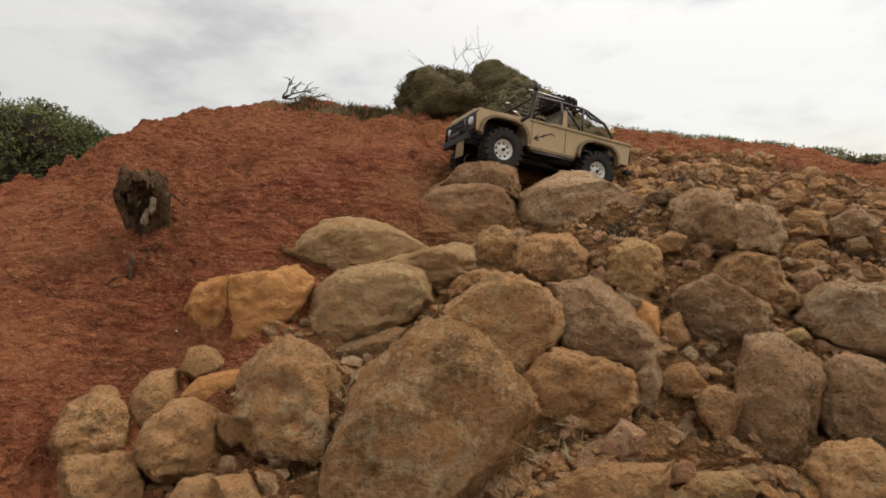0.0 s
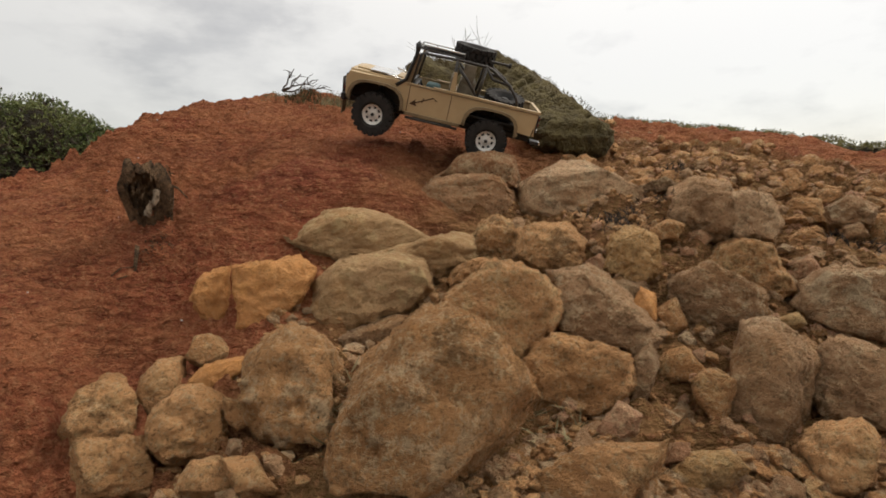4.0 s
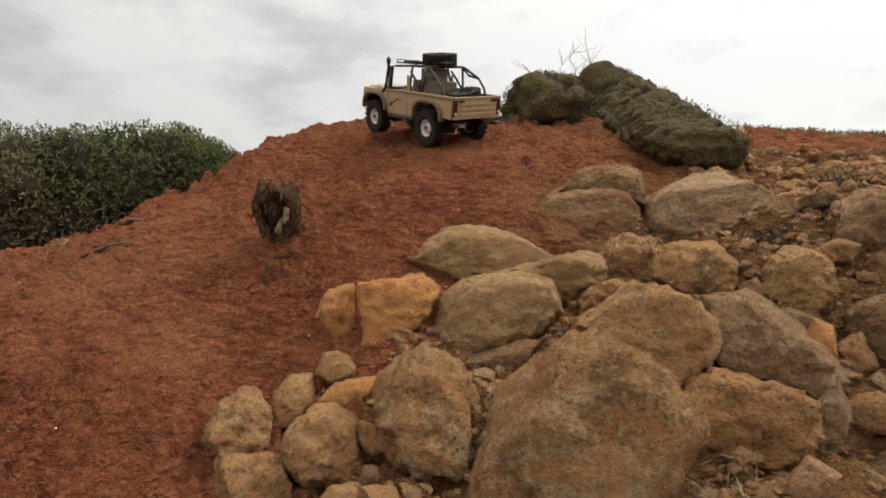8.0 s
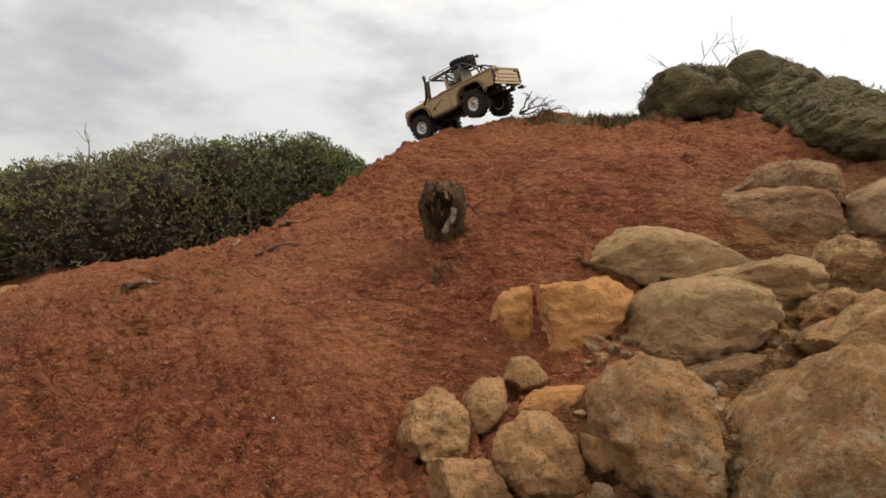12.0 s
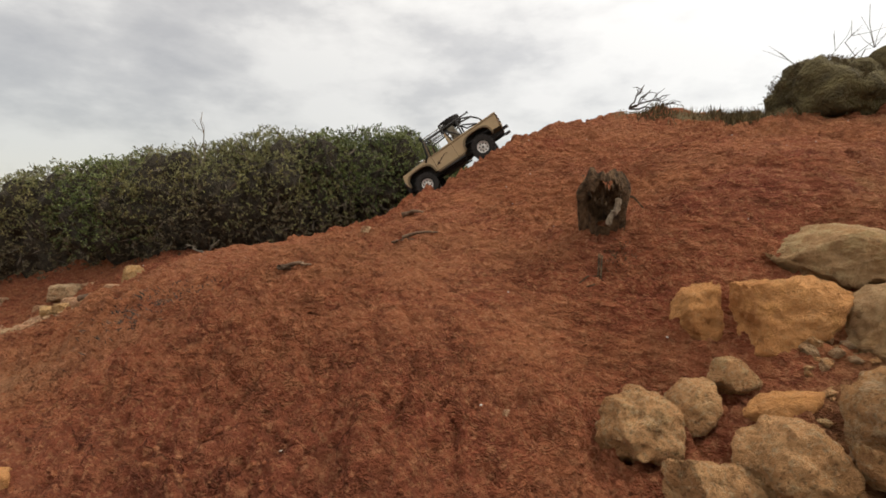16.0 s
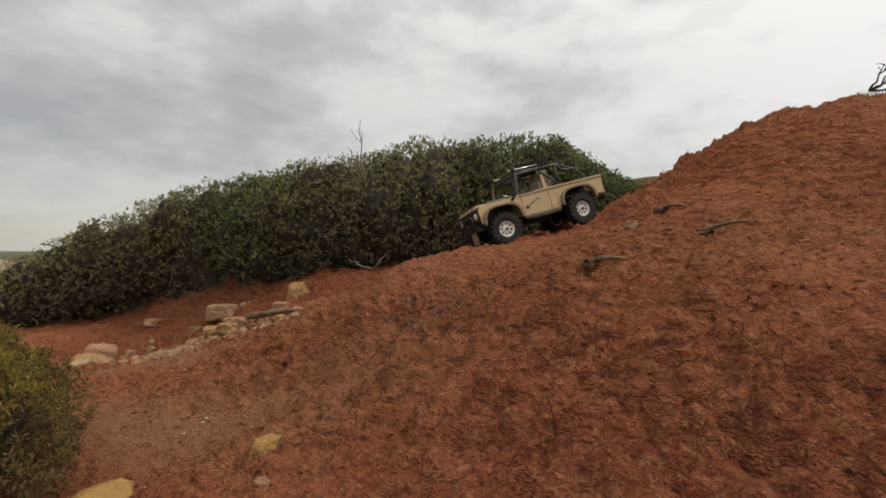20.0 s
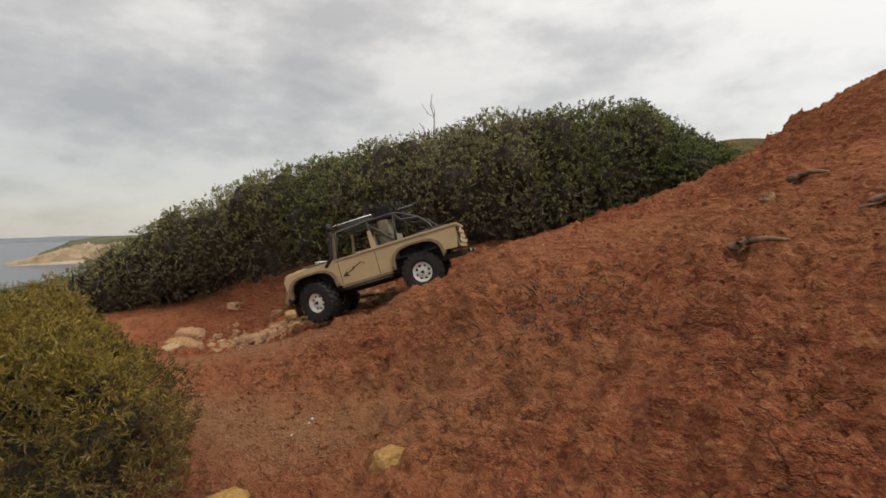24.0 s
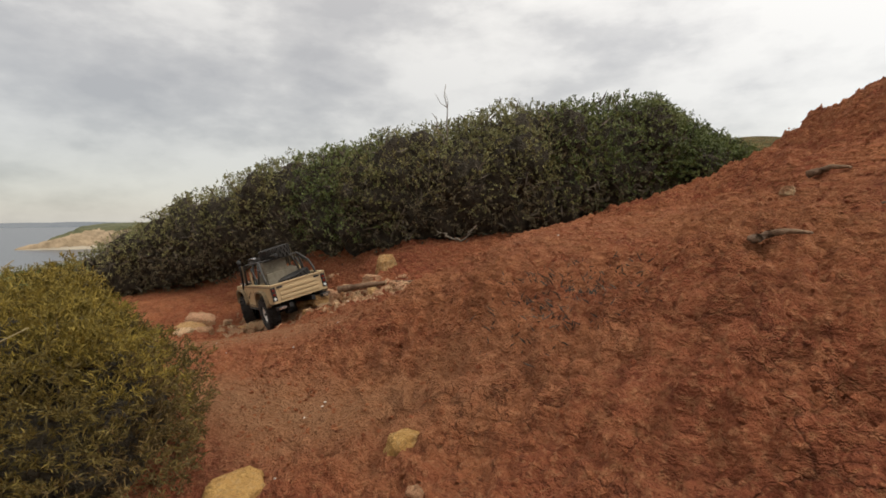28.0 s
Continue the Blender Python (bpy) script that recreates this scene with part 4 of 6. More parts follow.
def strewn(name, label, count, where, sizes, material_, seed, sink=0.3, levels=1):
    """Many small stones in one mesh, lying on the ground."""
    rng = np.random.default_rng(seed)
    x, y = where(rng, count)
    size = rng.uniform(*sizes, len(x)) ** 1.0
    z = ground_at(x, y)
    bv, bf = ball(levels)
    vs, fs = [], []
    shapes = []
    for k in range(12):
        s = bv * np.array([1.0, rng.uniform(0.55, 0.95), rng.uniform(0.4, 0.75)]) * 0.5
        for _ in range(10):
            n = rng.normal(size=3)
            n /= np.linalg.norm(n)
            over = s @ n - 0.30 * rng.uniform(0.6, 1.1)
            s = s - np.maximum(over, 0)[:, None] * n
        shapes.append(s)
    for k in range(len(x)):
        t, lean = rng.uniform(0, math.tau), rng.uniform(-0.4, 0.4)
        s = shapes[k % 12] * size[k]
        c, sn = math.cos(t), math.sin(t)
        s = np.stack([s[:, 0] * c - s[:, 1] * sn, s[:, 0] * sn + s[:, 1] * c, s[:, 2] + lean * s[:, 0]], 1)
        vs.append(s + [x[k], y[k], z[k] + size[k] * (0.3 - sink)])
        fs.append(bf + k * len(bv))
    ob = from_arrays(name, np.concatenate(vs), np.concatenate(fs), material_, smooth=False)
    return tagged(ob, label, "stones", kind="stuff")


def in_rubble(rng, n):
    x, y = rng.uniform(0.08, 1.6, n * 4), rng.uniform(0.2, 2.2, n * 4)
    keep = soils(x, y)[0] > rng.uniform(0.6, 0.97, n * 4)
    return x[keep][:n], y[keep][:n]


def on_far_rubble(rng, n):
    x, y = rng.uniform(0.25, 1.6, n), rng.uniform(1.0, 2.0, n)
    keep = y + 0.55 * x < rng.normal(1.93, 0.09, n)
    return x[keep], y[keep]


def between_boulders(rng, n):
    x = np.concatenate([rng.uniform(-0.25, 0.9, n), rng.uniform(0.0, 0.6, n // 2)])
    y = np.concatenate([rng.uniform(0.35, 1.25, n), rng.uniform(0.30, 0.50, n // 2)])
    keep = (x > 0.10) | (y < 0.78)
    return x[keep], y[keep]


def on_clay(rng, n):
    x, y = rng.uniform(-2.6, 0.1, n * 3), rng.uniform(0.02, 2.0, n * 3)
    keep = soils(x, y)[0] < 0.3
    return x[keep][:n], y[keep][:n]


def in_hollow(rng, n):
    s = rng.random(n)
    return -2.72 + 0.80 * s + rng.normal(size=n) * 0.04, 0.545 + 0.19 * s + rng.normal(size=n) * 0.035


strewn("rubble", "broken ochre rubble between and above the boulders", 2000, in_rubble, (0.008, 0.036), STONE["stone"], 41)
strewn("rubble", "angular brown debris packed between the boulders", 2600, between_boulders, (0.006, 0.032), STONE["tan"], 45)
strewn("rubble", "hand-sized broken stones wedged between the boulders", 800, between_boulders, (0.02, 0.058), STONE["grey"], 48, 0.36)
strewn("rubble", "tumbled ochre stones on the upper slope", 1000, on_far_rubble, (0.02, 0.075), STONE["tan"], 42, levels=2)
strewn("rubble", "sharp small stones on the upper slope", 2600, on_far_rubble, (0.006, 0.028), STONE["stone"], 46)
strewn("clay_crumbs", "small clods of red clay on the slope", 15000, on_clay, (0.003, 0.012), CLAY, 43)
strewn("gravel", "yellowish gravel washed into the hollow", 1000, in_hollow, (0.006, 0.042), STONE["stone"], 47, 0.4)
strewn("quartz_chips", "tiny white stone chips in the clay", 190, on_clay, (0.003, 0.007), WHITE_STONE, 44)

# ---- plants ----


def blades(pos, way, length, width, bend, rng):
    """Leaves or blades as folded diamonds: rows of base, direction, length and width."""
    n = len(pos)
    side = np.cross(way, rng.normal(size=(n, 3)))
    side /= np.maximum(np.linalg.norm(side, axis=1), 1e-6)[:, None]
    up = np.cross(side, way)
    mid = pos + way * (0.5 * length)[:, None] + up * (bend * length)[:, None]
    tip = pos + way * length[:, None]
    v = np.stack([pos, mid + side * (0.5 * width)[:, None], tip, mid - side * (0.5 * width)[:, None]], 1).reshape(-1, 3)
    k = np.arange(n)[:, None] * 4
    return v, np.concatenate([k + [0, 1, 2], k + [0, 2, 3]])


def unit(a):
    return a / np.maximum(np.linalg.norm(a, axis=1), 1e-6)[:, None]


def lobe_points(lobes, count, rng, shell=0.35, lift=-0.25, ragged=0.16):
    """Points in the outer part of some rounded lobes, and the way out from them."""
    vol = np.array([r[3] * r[4] * r[5] for r in lobes]) ** 0.67
    pick = rng.choice(len(lobes), count, p=vol / vol.sum())
    arr = np.array(lobes)[pick]
    d = unit(rng.normal(size=(count, 3)))
    d[:, 2] = np.where(d[:, 2] < lift, -d[:, 2], d[:, 2])
    rag = 1 + ragged * fbm(arr[:, :3] + d * 0.4, 5.0, 3, 0.6, 77)
    deep = 1 - shell * rng.random(count) ** 1.7
    return arr[:, :3] + d * arr[:, 3:6] * (deep * rag)[:, None], d


def shrub(name, label, lobes, leaves, leaf, sprig, material_, seed, stems=12, core=0.74, out=0.55, inner=None, stem_mat=None, root=None, rag=0.16, twigs=0, under=None, shade=0.4, low_side=-0.25, loose=0.6, tips=None):
    """A shrub: stems, solid inner lumps, and a crown of many leaves in sprigs."""
    rng = np.random.default_rng(seed)
    base = root or (np.mean([l[0] for l in lobes]), np.mean([l[1] for l in lobes]), min(l[2] - l[5] for l in lobes))
    thing = new(name)
    thing.location = base
    origin = np.array(base)
    # inner mass: solid lumps in place of the dim interior
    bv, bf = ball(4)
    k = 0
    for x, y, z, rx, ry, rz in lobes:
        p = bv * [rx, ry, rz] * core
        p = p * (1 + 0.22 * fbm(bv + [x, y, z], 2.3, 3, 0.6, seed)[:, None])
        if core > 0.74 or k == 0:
            from_arrays("inner_mass", p + [x, y, z] - origin, bf, inner or SHADE_CORE, thing)
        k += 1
    # crown
    pos, d = lobe_points(lobes, leaves // sprig, rng, lift=low_side, ragged=rag)
    lead = unit(d * out + rng.normal(size=d.shape) * 0.5 + [0, 0, 0.35])
    n = len(pos) * sprig
    at = np.repeat(pos, sprig, 0) + np.repeat(lead, sprig, 0) * (rng.random(n) * leaf[0] * 1.7)[:, None]
    at = at + rng.normal(size=(n, 3)) * leaf[0] * (loose - 0.6)
    way = unit(np.repeat(lead, sprig, 0) * 0.8 + rng.normal(size=(n, 3)) * loose)
    length = leaf[0] * rng.uniform(0.6, 1.35, n)
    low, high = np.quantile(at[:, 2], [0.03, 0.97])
    # leaves low in the bush, picked by height, take the under material
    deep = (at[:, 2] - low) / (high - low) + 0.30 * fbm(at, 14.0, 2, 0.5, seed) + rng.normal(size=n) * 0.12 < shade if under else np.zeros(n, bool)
    # upward-facing leaves get the paler tone; on the hedge this paints its lit top
    upward = (np.repeat(d[:, 2], sprig) + 0.35 * fbm(at, 9.0, 2, 0.5, seed + 1) > 0.62) & ~deep if tips else np.zeros(n, bool)
    for name_, pick, mat in (("foliage", ~deep & ~upward, material_), ("young_foliage", upward, tips), ("inner_foliage", deep, under)):
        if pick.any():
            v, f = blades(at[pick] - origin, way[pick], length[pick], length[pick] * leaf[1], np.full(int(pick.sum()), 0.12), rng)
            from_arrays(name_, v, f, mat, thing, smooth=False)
    if twigs:
        # a tangle of thin dead twigs, thickest low down
        foot, d2 = lobe_points(lobes, twigs, rng, 0.25, -0.8, rag)
        d2 = unit(d2 * 0.5 + rng.normal(size=d2.shape) * 0.6 + [0, 0, 0.15])
        size = rng.uniform(0.02, 0.07, twigs)
        v, f = blades(foot - origin - d2 * (size * 0.5)[:, None], d2, size, np.full(twigs, 0.0013), np.full(twigs, 0.10), rng)
        tagged(from_arrays("twig_tangle", v, f, TWIGS, thing, smooth=False), "tangle of thin grey dead twigs", kind="stuff")
    # stems
    for j in range(stems):
        tip, dd = lobe_points(lobes, 1, rng, 0.05)
        foot = np.array([base[0], base[1], base[2]]) + rng.normal(size=3) * [0.05, 0.05, 0.0]
        if len(lobes) > 2:
            near = lobes[int(rng.integers(len(lobes)))]
            foot = np.array([near[0], near[1], near[2] - near[5]]) + rng.normal(size=3) * [0.3 * near[3], 0.3 * near[4], 0]
            tip, dd = lobe_points([near], 1, rng, 0.03)
        path = [foot + (tip[0] - foot) * s + rng.normal(size=3) * 0.018 * math.sin(math.pi * s) for s in np.linspace(0, 1.04, 7)]
        bm = tube(bmesh.new(), [p - origin for p in path], 0.0022, 5, 0.35)
        part("stem", bm, stem_mat or BARK, thing, smooth=True)
    return tagged(thing, label, "shrub")


# the long bank of scrub beyond the hollow: lobes of x, y, z and three radii
SCRUB_LOBES = [
    (-3.96, 0.39, -0.43, 0.25, 0.25, 0.15),
    (-3.70, 0.55, -0.30, 0.25, 0.25, 0.19),
    (-3.39, 0.79, -0.19, 0.25, 0.25, 0.25),
    (-3.06, 0.96, -0.11, 0.25, 0.25, 0.28),
    (-2.68, 1.03, -0.06, 0.25, 0.25, 0.29),
    (-2.41, 1.12, -0.05, 0.25, 0.25, 0.30),
    (-2.24, 1.25, -0.03, 0.25, 0.25, 0.31),
    (-2.14, 1.45, 0.01, 0.25, 0.25, 0.33),
    (-2.04, 1.67, 0.05, 0.25, 0.25, 0.32),
    (-1.92, 1.89, 0.08, 0.25, 0.25, 0.33),
    (-1.86, 2.10, 0.12, 0.21, 0.23, 0.27),
    (-1.78, 2.20, 0.10, 0.18, 0.18, 0.21),
    (-1.62, 2.10, 0.06, 0.17, 0.17, 0.17),
    (-1.52, 2.20, 0.02, 0.13, 0.14, 0.12),
]
for k, lobe in enumerate(SCRUB_LOBES):
    x, y, z, rx, ry, rz = lobe
    if k > 4:
        z, rz = z + 0.03, rz - 0.03
    rng = np.random.default_rng(300 + k)
    lobes = [(x, y, z, rx, ry, rz)] + [(x + rx * 0.6 * math.cos(a), y + ry * 0.6 * math.sin(a), z + rz * rng.uniform(0.05, 0.42), rx * rng.uniform(0.35, 0.5), ry * rng.uniform(0.35, 0.5), rz * rng.uniform(0.4, 0.55)) for a in rng.uniform(0, math.tau, 4)]
    if k + 1 < len(SCRUB_LOBES):
        lobes.append(tuple(0.5 * (p + q) for p, q in zip((x, y, z, rx, ry, rz), SCRUB_LOBES[k + 1])))
    dark = k >= len(SCRUB_LOBES) - 6 or k == 4
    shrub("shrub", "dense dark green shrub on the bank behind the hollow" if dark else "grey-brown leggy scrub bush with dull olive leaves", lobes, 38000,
          (0.0098, 0.55) if dark else (0.0092, 0.48), 9, MASTIC if dark else SCRUB, 310 + k, stems=8, stem_mat=GREYTWIG, twigs=900, under=SCRUB_SHADED, shade=0.30 if dark else 0.44, low_side=-0.85, loose=0.8, rag=0.13, core=0.76, tips=LIT_GREEN if dark else LIT_OLIVE)

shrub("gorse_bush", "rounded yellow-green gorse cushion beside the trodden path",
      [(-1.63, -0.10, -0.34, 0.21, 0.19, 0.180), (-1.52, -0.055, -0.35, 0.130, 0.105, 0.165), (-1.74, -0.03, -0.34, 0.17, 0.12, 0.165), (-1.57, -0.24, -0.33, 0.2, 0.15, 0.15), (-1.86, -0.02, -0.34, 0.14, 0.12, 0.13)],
      190000, (0.0075, 0.17), 18, GORSE, 350, stems=14, core=0.73, out=0.8, inner=SHADE_CORE, stem_mat=BARK, rag=0.16, under=GORSE_DEEP, shade=0.50, low_side=-0.9, loose=0.75, tips=GORSE_TIPS)

HEATHS = [
    ("heath_cushion", "domed mossy brown-green heath cushion on the mound", [(-0.138, 1.93, 0.366, 0.165, 0.15, 0.128), (-0.055, 1.95, 0.365, 0.10, 0.11, 0.095)], 360),
    ("heath_cushion", "larger dark mossy heath cushion on the mound", [(0.070, 2.20, 0.400, 0.165, 0.16, 0.165), (0.185, 2.12, 0.345, 0.145, 0.15, 0.140), (0.115, 2.00, 0.315, 0.11, 0.12, 0.09)], 361),
    ("heath_cushion", "dark heath cushion draped down the bank", [(0.225, 1.84, 0.265, 0.115, 0.13, 0.105), (0.150, 1.80, 0.265, 0.085, 0.10, 0.075), (0.300, 1.66, 0.195, 0.095, 0.11, 0.085), (0.185, 1.60, 0.190, 0.075, 0.10, 0.060), (0.345, 1.52, 0.145, 0.075, 0.10, 0.062), (0.255, 1.52, 0.150, 0.080, 0.10, 0.062),
        (0.265, 1.75, 0.235, 0.10, 0.13, 0.085), (0.190, 1.69, 0.225, 0.085, 0.10, 0.070), (0.245, 1.60, 0.185, 0.085, 0.11, 0.065), (0.205, 1.95, 0.300, 0.11, 0.13, 0.09)], 362),
]
for name, label, lobes, seed in HEATHS:
    # the lobes run into one another
    lobes = lobes + [tuple(0.5 * (p + q) for p, q in zip(a, b)) for a, b in itertools.combinations(lobes, 2) if math.dist(a[:3], b[:3]) < 0.20]
    shrub(name, label, lobes, 70000, (0.0052, 0.26), 10, HEATH, seed, stems=4, core=0.95, out=1.0, inner=PEAT, rag=0.15, under=HEATH_DEEP, shade=0.45)


def strand(name, label, base, tips, radius, material_, seed, forks=0, category="twig"):
    """A bare branch: one bent stem a tip, with side twigs."""
    rng = np.random.default_rng(seed)
    thing = new(name)
    thing.location = base
    for tip in tips:
        d = np.array(tip)
        pts = [d * s + rng.normal(size=3) * 0.06 * np.linalg.norm(d) * math.sin(math.pi * s) for s in np.linspace(0, 1, 7)]
        part("stem", tube(bmesh.new(), pts, radius, 6, 0.35), material_, thing, smooth=True)
        for _ in range(forks):
            s = int(rng.integers(2, 6))
            e = unit((d + rng.normal(size=3) * np.linalg.norm(d) * 0.8)[None])[0] * np.linalg.norm(d) * rng.uniform(0.2, 0.42)
            part("side_twig", tube(bmesh.new(), [pts[s], pts[s] + e * 0.5 + rng.normal(size=3) * 0.004, pts[s] + e], radius * 0.5, 5, 0.4), material_, thing, smooth=True)
    return tagged(thing, label, category)


strand("dead_branch", "bare dead branch lying on the crest", (-0.725, 1.87, 0.385), [(0.07, 0.02, 0.065), (0.13, 0.04, 0.045), (0.05, 0.0, 0.08), (0.15, 0.06, 0.02)], 0.0036, BARK, 370, 6)
strand("bare_stems", "thin leafless upright stems behind the cushions", (-0.06, 2.25, 0.40), [(0.01, 0, 0.30), (0.06, 0.01, 0.35), (-0.04, 0, 0.26), (-0.20, 0.0, 0.22)], 0.0022, GREYTWIG, 371, 5)
strand("bare_stems", "thin leafless stems standing out of the scrub", (-2.17, 1.12, 0.16), [(0.0, 0.0, 0.22), (-0.07, 0.0, 0.13)], 0.003, GREYTWIG, 372, 2)
strand("fallen_branch", "grey dead sticks at the foot of the scrub", (-1.98, 1.0, -0.16), [(-0.10, -0.01, 0.03), (0.05, 0.02, 0.05)], 0.0035, GREYTWIG, 374, 3)
strand("dry_stalks", "long pale dry grass stalks leaning from the gorse", (-1.50, -0.22, -0.28), [(-0.03, 0.12, 0.15), (0.09, 0.12, 0.10), (-0.04, 0.2, 0.05)], 0.0016, STRAW, 375, 0)


def tuft(name, label, x, y, r, height, count, material_, seed, lean=0.5, wide=0.0013):
    rng = np.random.default_rng(seed)
    px, py = x + rng.normal(size=count) * r * 0.5, y + rng.normal(size=count) * r * 0.5
    pos = np.stack([px, py, ground_at(px, py) - 0.004], 1)
    way = unit(np.stack([rng.normal(size=count) * lean, rng.normal(size=count) * lean, np.ones(count)], 1))
    length = height * rng.uniform(0.4, 1.2, count)
    v, f = blades(pos - [x, y, pos[0, 2]], way, length, np.full(count, wide), np.full(count, 0.08), rng)
    ob = from_arrays(name, v, f, material_, smooth=False)
    ob.location = (x, y, pos[0, 2])
    return tagged(ob, label, "grass", kind="stuff")


for k, (x, y, r, hgt, n) in enumerate([(-0.50, 1.84, 0.08, 0.030, 700), (-0.38, 1.86, 0.10, 0.045, 1100), (-0.24, 1.88, 0.10, 0.026, 700), (-0.62, 1.82, 0.07, 0.03, 500), (-0.72, 1.80, 0.06, 0.02, 200)]):
    tuft("grass_tuft", "dry olive grass on the crest of the mound", x, y, r, hgt, n, HEATH if k % 2 else STRAW, 380 + k)
for k, (x, y) in enumerate([(0.30, 0.93), (0.42, 0.98), (0.70, 0.95), (0.52, 1.28), (0.78, 0.90)]):
    tuft("dead_tuft", "small dark dead tuft between the boulders", x, y, 0.045, 0.026, 320, BARK, 395 + k, 1.0, 0.0014)
tuft("dead_tuft", "dark withered tuft pressed into the clay", -1.203, 0.385, 0.09, 0.016, 700, BARK, 401, 1.6, 0.0016)
tuft("dead_tuft", "pale withered roots in the gap of the boulders", -0.10, 0.46, 0.05, 0.03, 120, STRAW, 402, 1.4, 0.0006)
tuft("dead_tuft", "pale withered roots on the rubble", 0.14, 0.50, 0.05, 0.03, 120, STRAW, 403, 1.6, 0.001)

# far scrub along the ridge
for k in range(9):
    x, y = 0.42 + 0.17 * k, 2.28 - 0.035 * k
    z = float(lie(x, y))
    shrub("low_scrub", "low dark scrub along the far ridge", [(x, y, z + 0.008, 0.13, 0.10, 0.05 - 0.0035 * k), (x + 0.09, y + 0.03, z + 0.005, 0.09, 0.08, 0.035)], 3000, (0.008, 0.4), 6, SCRUB, 410 + k, stems=3)
# green slope towards the sea
for k, (x, y, r) in enumerate([(-4.4, 0.55, 0.4), (-5.1, 0.1, 0.5), (-5.6, 0.9, 0.5), (-6.6, 0.4, 0.7), (-4.9, -0.6, 0.5), (-7.6, -0.4, 0.8), (-8.6, 0.9, 0.9)]):
    z = float(lie(x, y))
    shrub("low_scrub", "low green scrub on the slope above the sea", [(x, y, z, r, r, 0.10), (x + 0.3 * r, y, z + 0.02, 0.5 * r, 0.5 * r, 0.11)], 4500, (0.02, 0.4), 6, MASTIC if k % 2 else SCRUB, 430 + k, stems=3)

# ---- dead stump and driftwood ----


STUMP_Z = float(lie(-0.538, 0.815)) + 0.012


def stump():
    thing = new("tree_stump")
    thing.location = (-0.538, 0.815, STUMP_Z)
    thing.scale = (0.86, 0.86, 1.08)
    # a hollow, split bole leaning out of the slope, open to the front
    rings, sides = 18, 44
    v, f = [], []
    for shell in (0, 1):
        for i in range(rings):
            s = i / (rings - 1)
            for k in range(sides):
                a = k * math.tau / sides
                r = (0.027 + 0.029 * s**0.8) * (1 if shell == 0 else 0.72)
                q = np.array([[math.cos(a) * 2.1, math.sin(a) * 2.1, 1.3 * s]])
                jag = 0.010 * float(value_noise(q * 2.3, 5)[0]) * (1 if shell == 0 else 0.5) + 0.006 * float(value_noise(q * [9, 9, 3], 6)[0])
                top = 0.112 + 0.012 * float(value_noise(q * [1.5, 1.5, 0], 9)[0]) - 0.012 * math.sin(a) + 0.006 * float(value_noise(q * [6, 6, 0], 12)[0])
                close = 1 - 0.42 * (max(0.0, s - 0.72) / 0.28) ** 1.6
                rr = (r + jag) * close
                v.append((rr * math.cos(a) - 0.004 + 0.012 * s, rr * math.sin(a) * 0.8 - 0.03 * s, -0.035 + top * s))
    for shell in (0, 1):
        o = shell * rings * sides
        for i in range(rings - 1):
            for k in range(sides):
                k2 = (k + 1) % sides
                if abs(k - 35.0) ** 2 / 32.0 + (i - 9.5) ** 2 / 24.0 < 1.0:  # the dark hollow
                    continue
                f.append((o + i * sides + k, o + i * sides + k2, o + (i + 1) * sides + k2, o + (i + 1) * sides + k))
    top = (rings - 1) * sides
    for k in range(sides):
        k2 = (k + 1) % sides
        f.append((top + k, top + k2, rings * sides + top + k2, rings * sides + top + k))
    from_arrays("bole", v, f, STUMPWOOD, thing, "hollow rotted dark brown bole")
    for pts, r in (([(0.035, 0.0, 0.05), (0.062, -0.01, 0.045), (0.08, -0.005, 0.028)], 0.0025),):
        part("root", tube(bmesh.new(), pts, r, 8, 0.5), STUMPWOOD, thing, smooth=True)
    bm = bmesh.new()
    for pts in ([(0.040, -0.042, 0.040), (0.041, -0.047, 0.030), (0.036, -0.051, 0.018)], [(0.034, -0.050, 0.022), (0.028, -0.054, 0.010), (0.026, -0.058, 0.000)]):
        tube(bm, [Vector(pts[0]).lerp(Vector(pts[1]), k / 4) for k in range(4)] + [Vector(pts[1]).lerp(Vector(pts[2]), k / 4) for k in range(5)], 0.0062, 9, 0.8)
    for vert in bm.verts:
        vert.co += Vector(noise.noise_vector(vert.co * 120)) * 0.004
    part("broken_branch", bm, PALEWOOD, thing, "pale broken branch hanging from the hollow", smooth=True)
    rng = np.random.default_rng(8)
    n = 140
    a = rng.uniform(0, math.tau, n)
    at = np.stack([0.038 * np.cos(a) + 0.006, 0.030 * np.sin(a) - 0.022, rng.uniform(0.03, 0.085, n)], 1)
    way = unit(np.stack([np.cos(a) * 0.5, np.sin(a) * 0.5 - 0.3, rng.uniform(-1.4, -0.2, n)], 1) + rng.normal(size=(n, 3)) * 0.3)
    size = rng.uniform(0.010, 0.024, n)
    v, f = blades(at, way, size, np.full(n, 0.0018), np.full(n, 0.15), rng)
    from_arrays("frayed_bark", v, f, STUMPWOOD, thing, "frayed shreds of bark", smooth=False)
    return tagged(thing, "hollow rotted tree stump standing out of the clay", "stump")


stump()
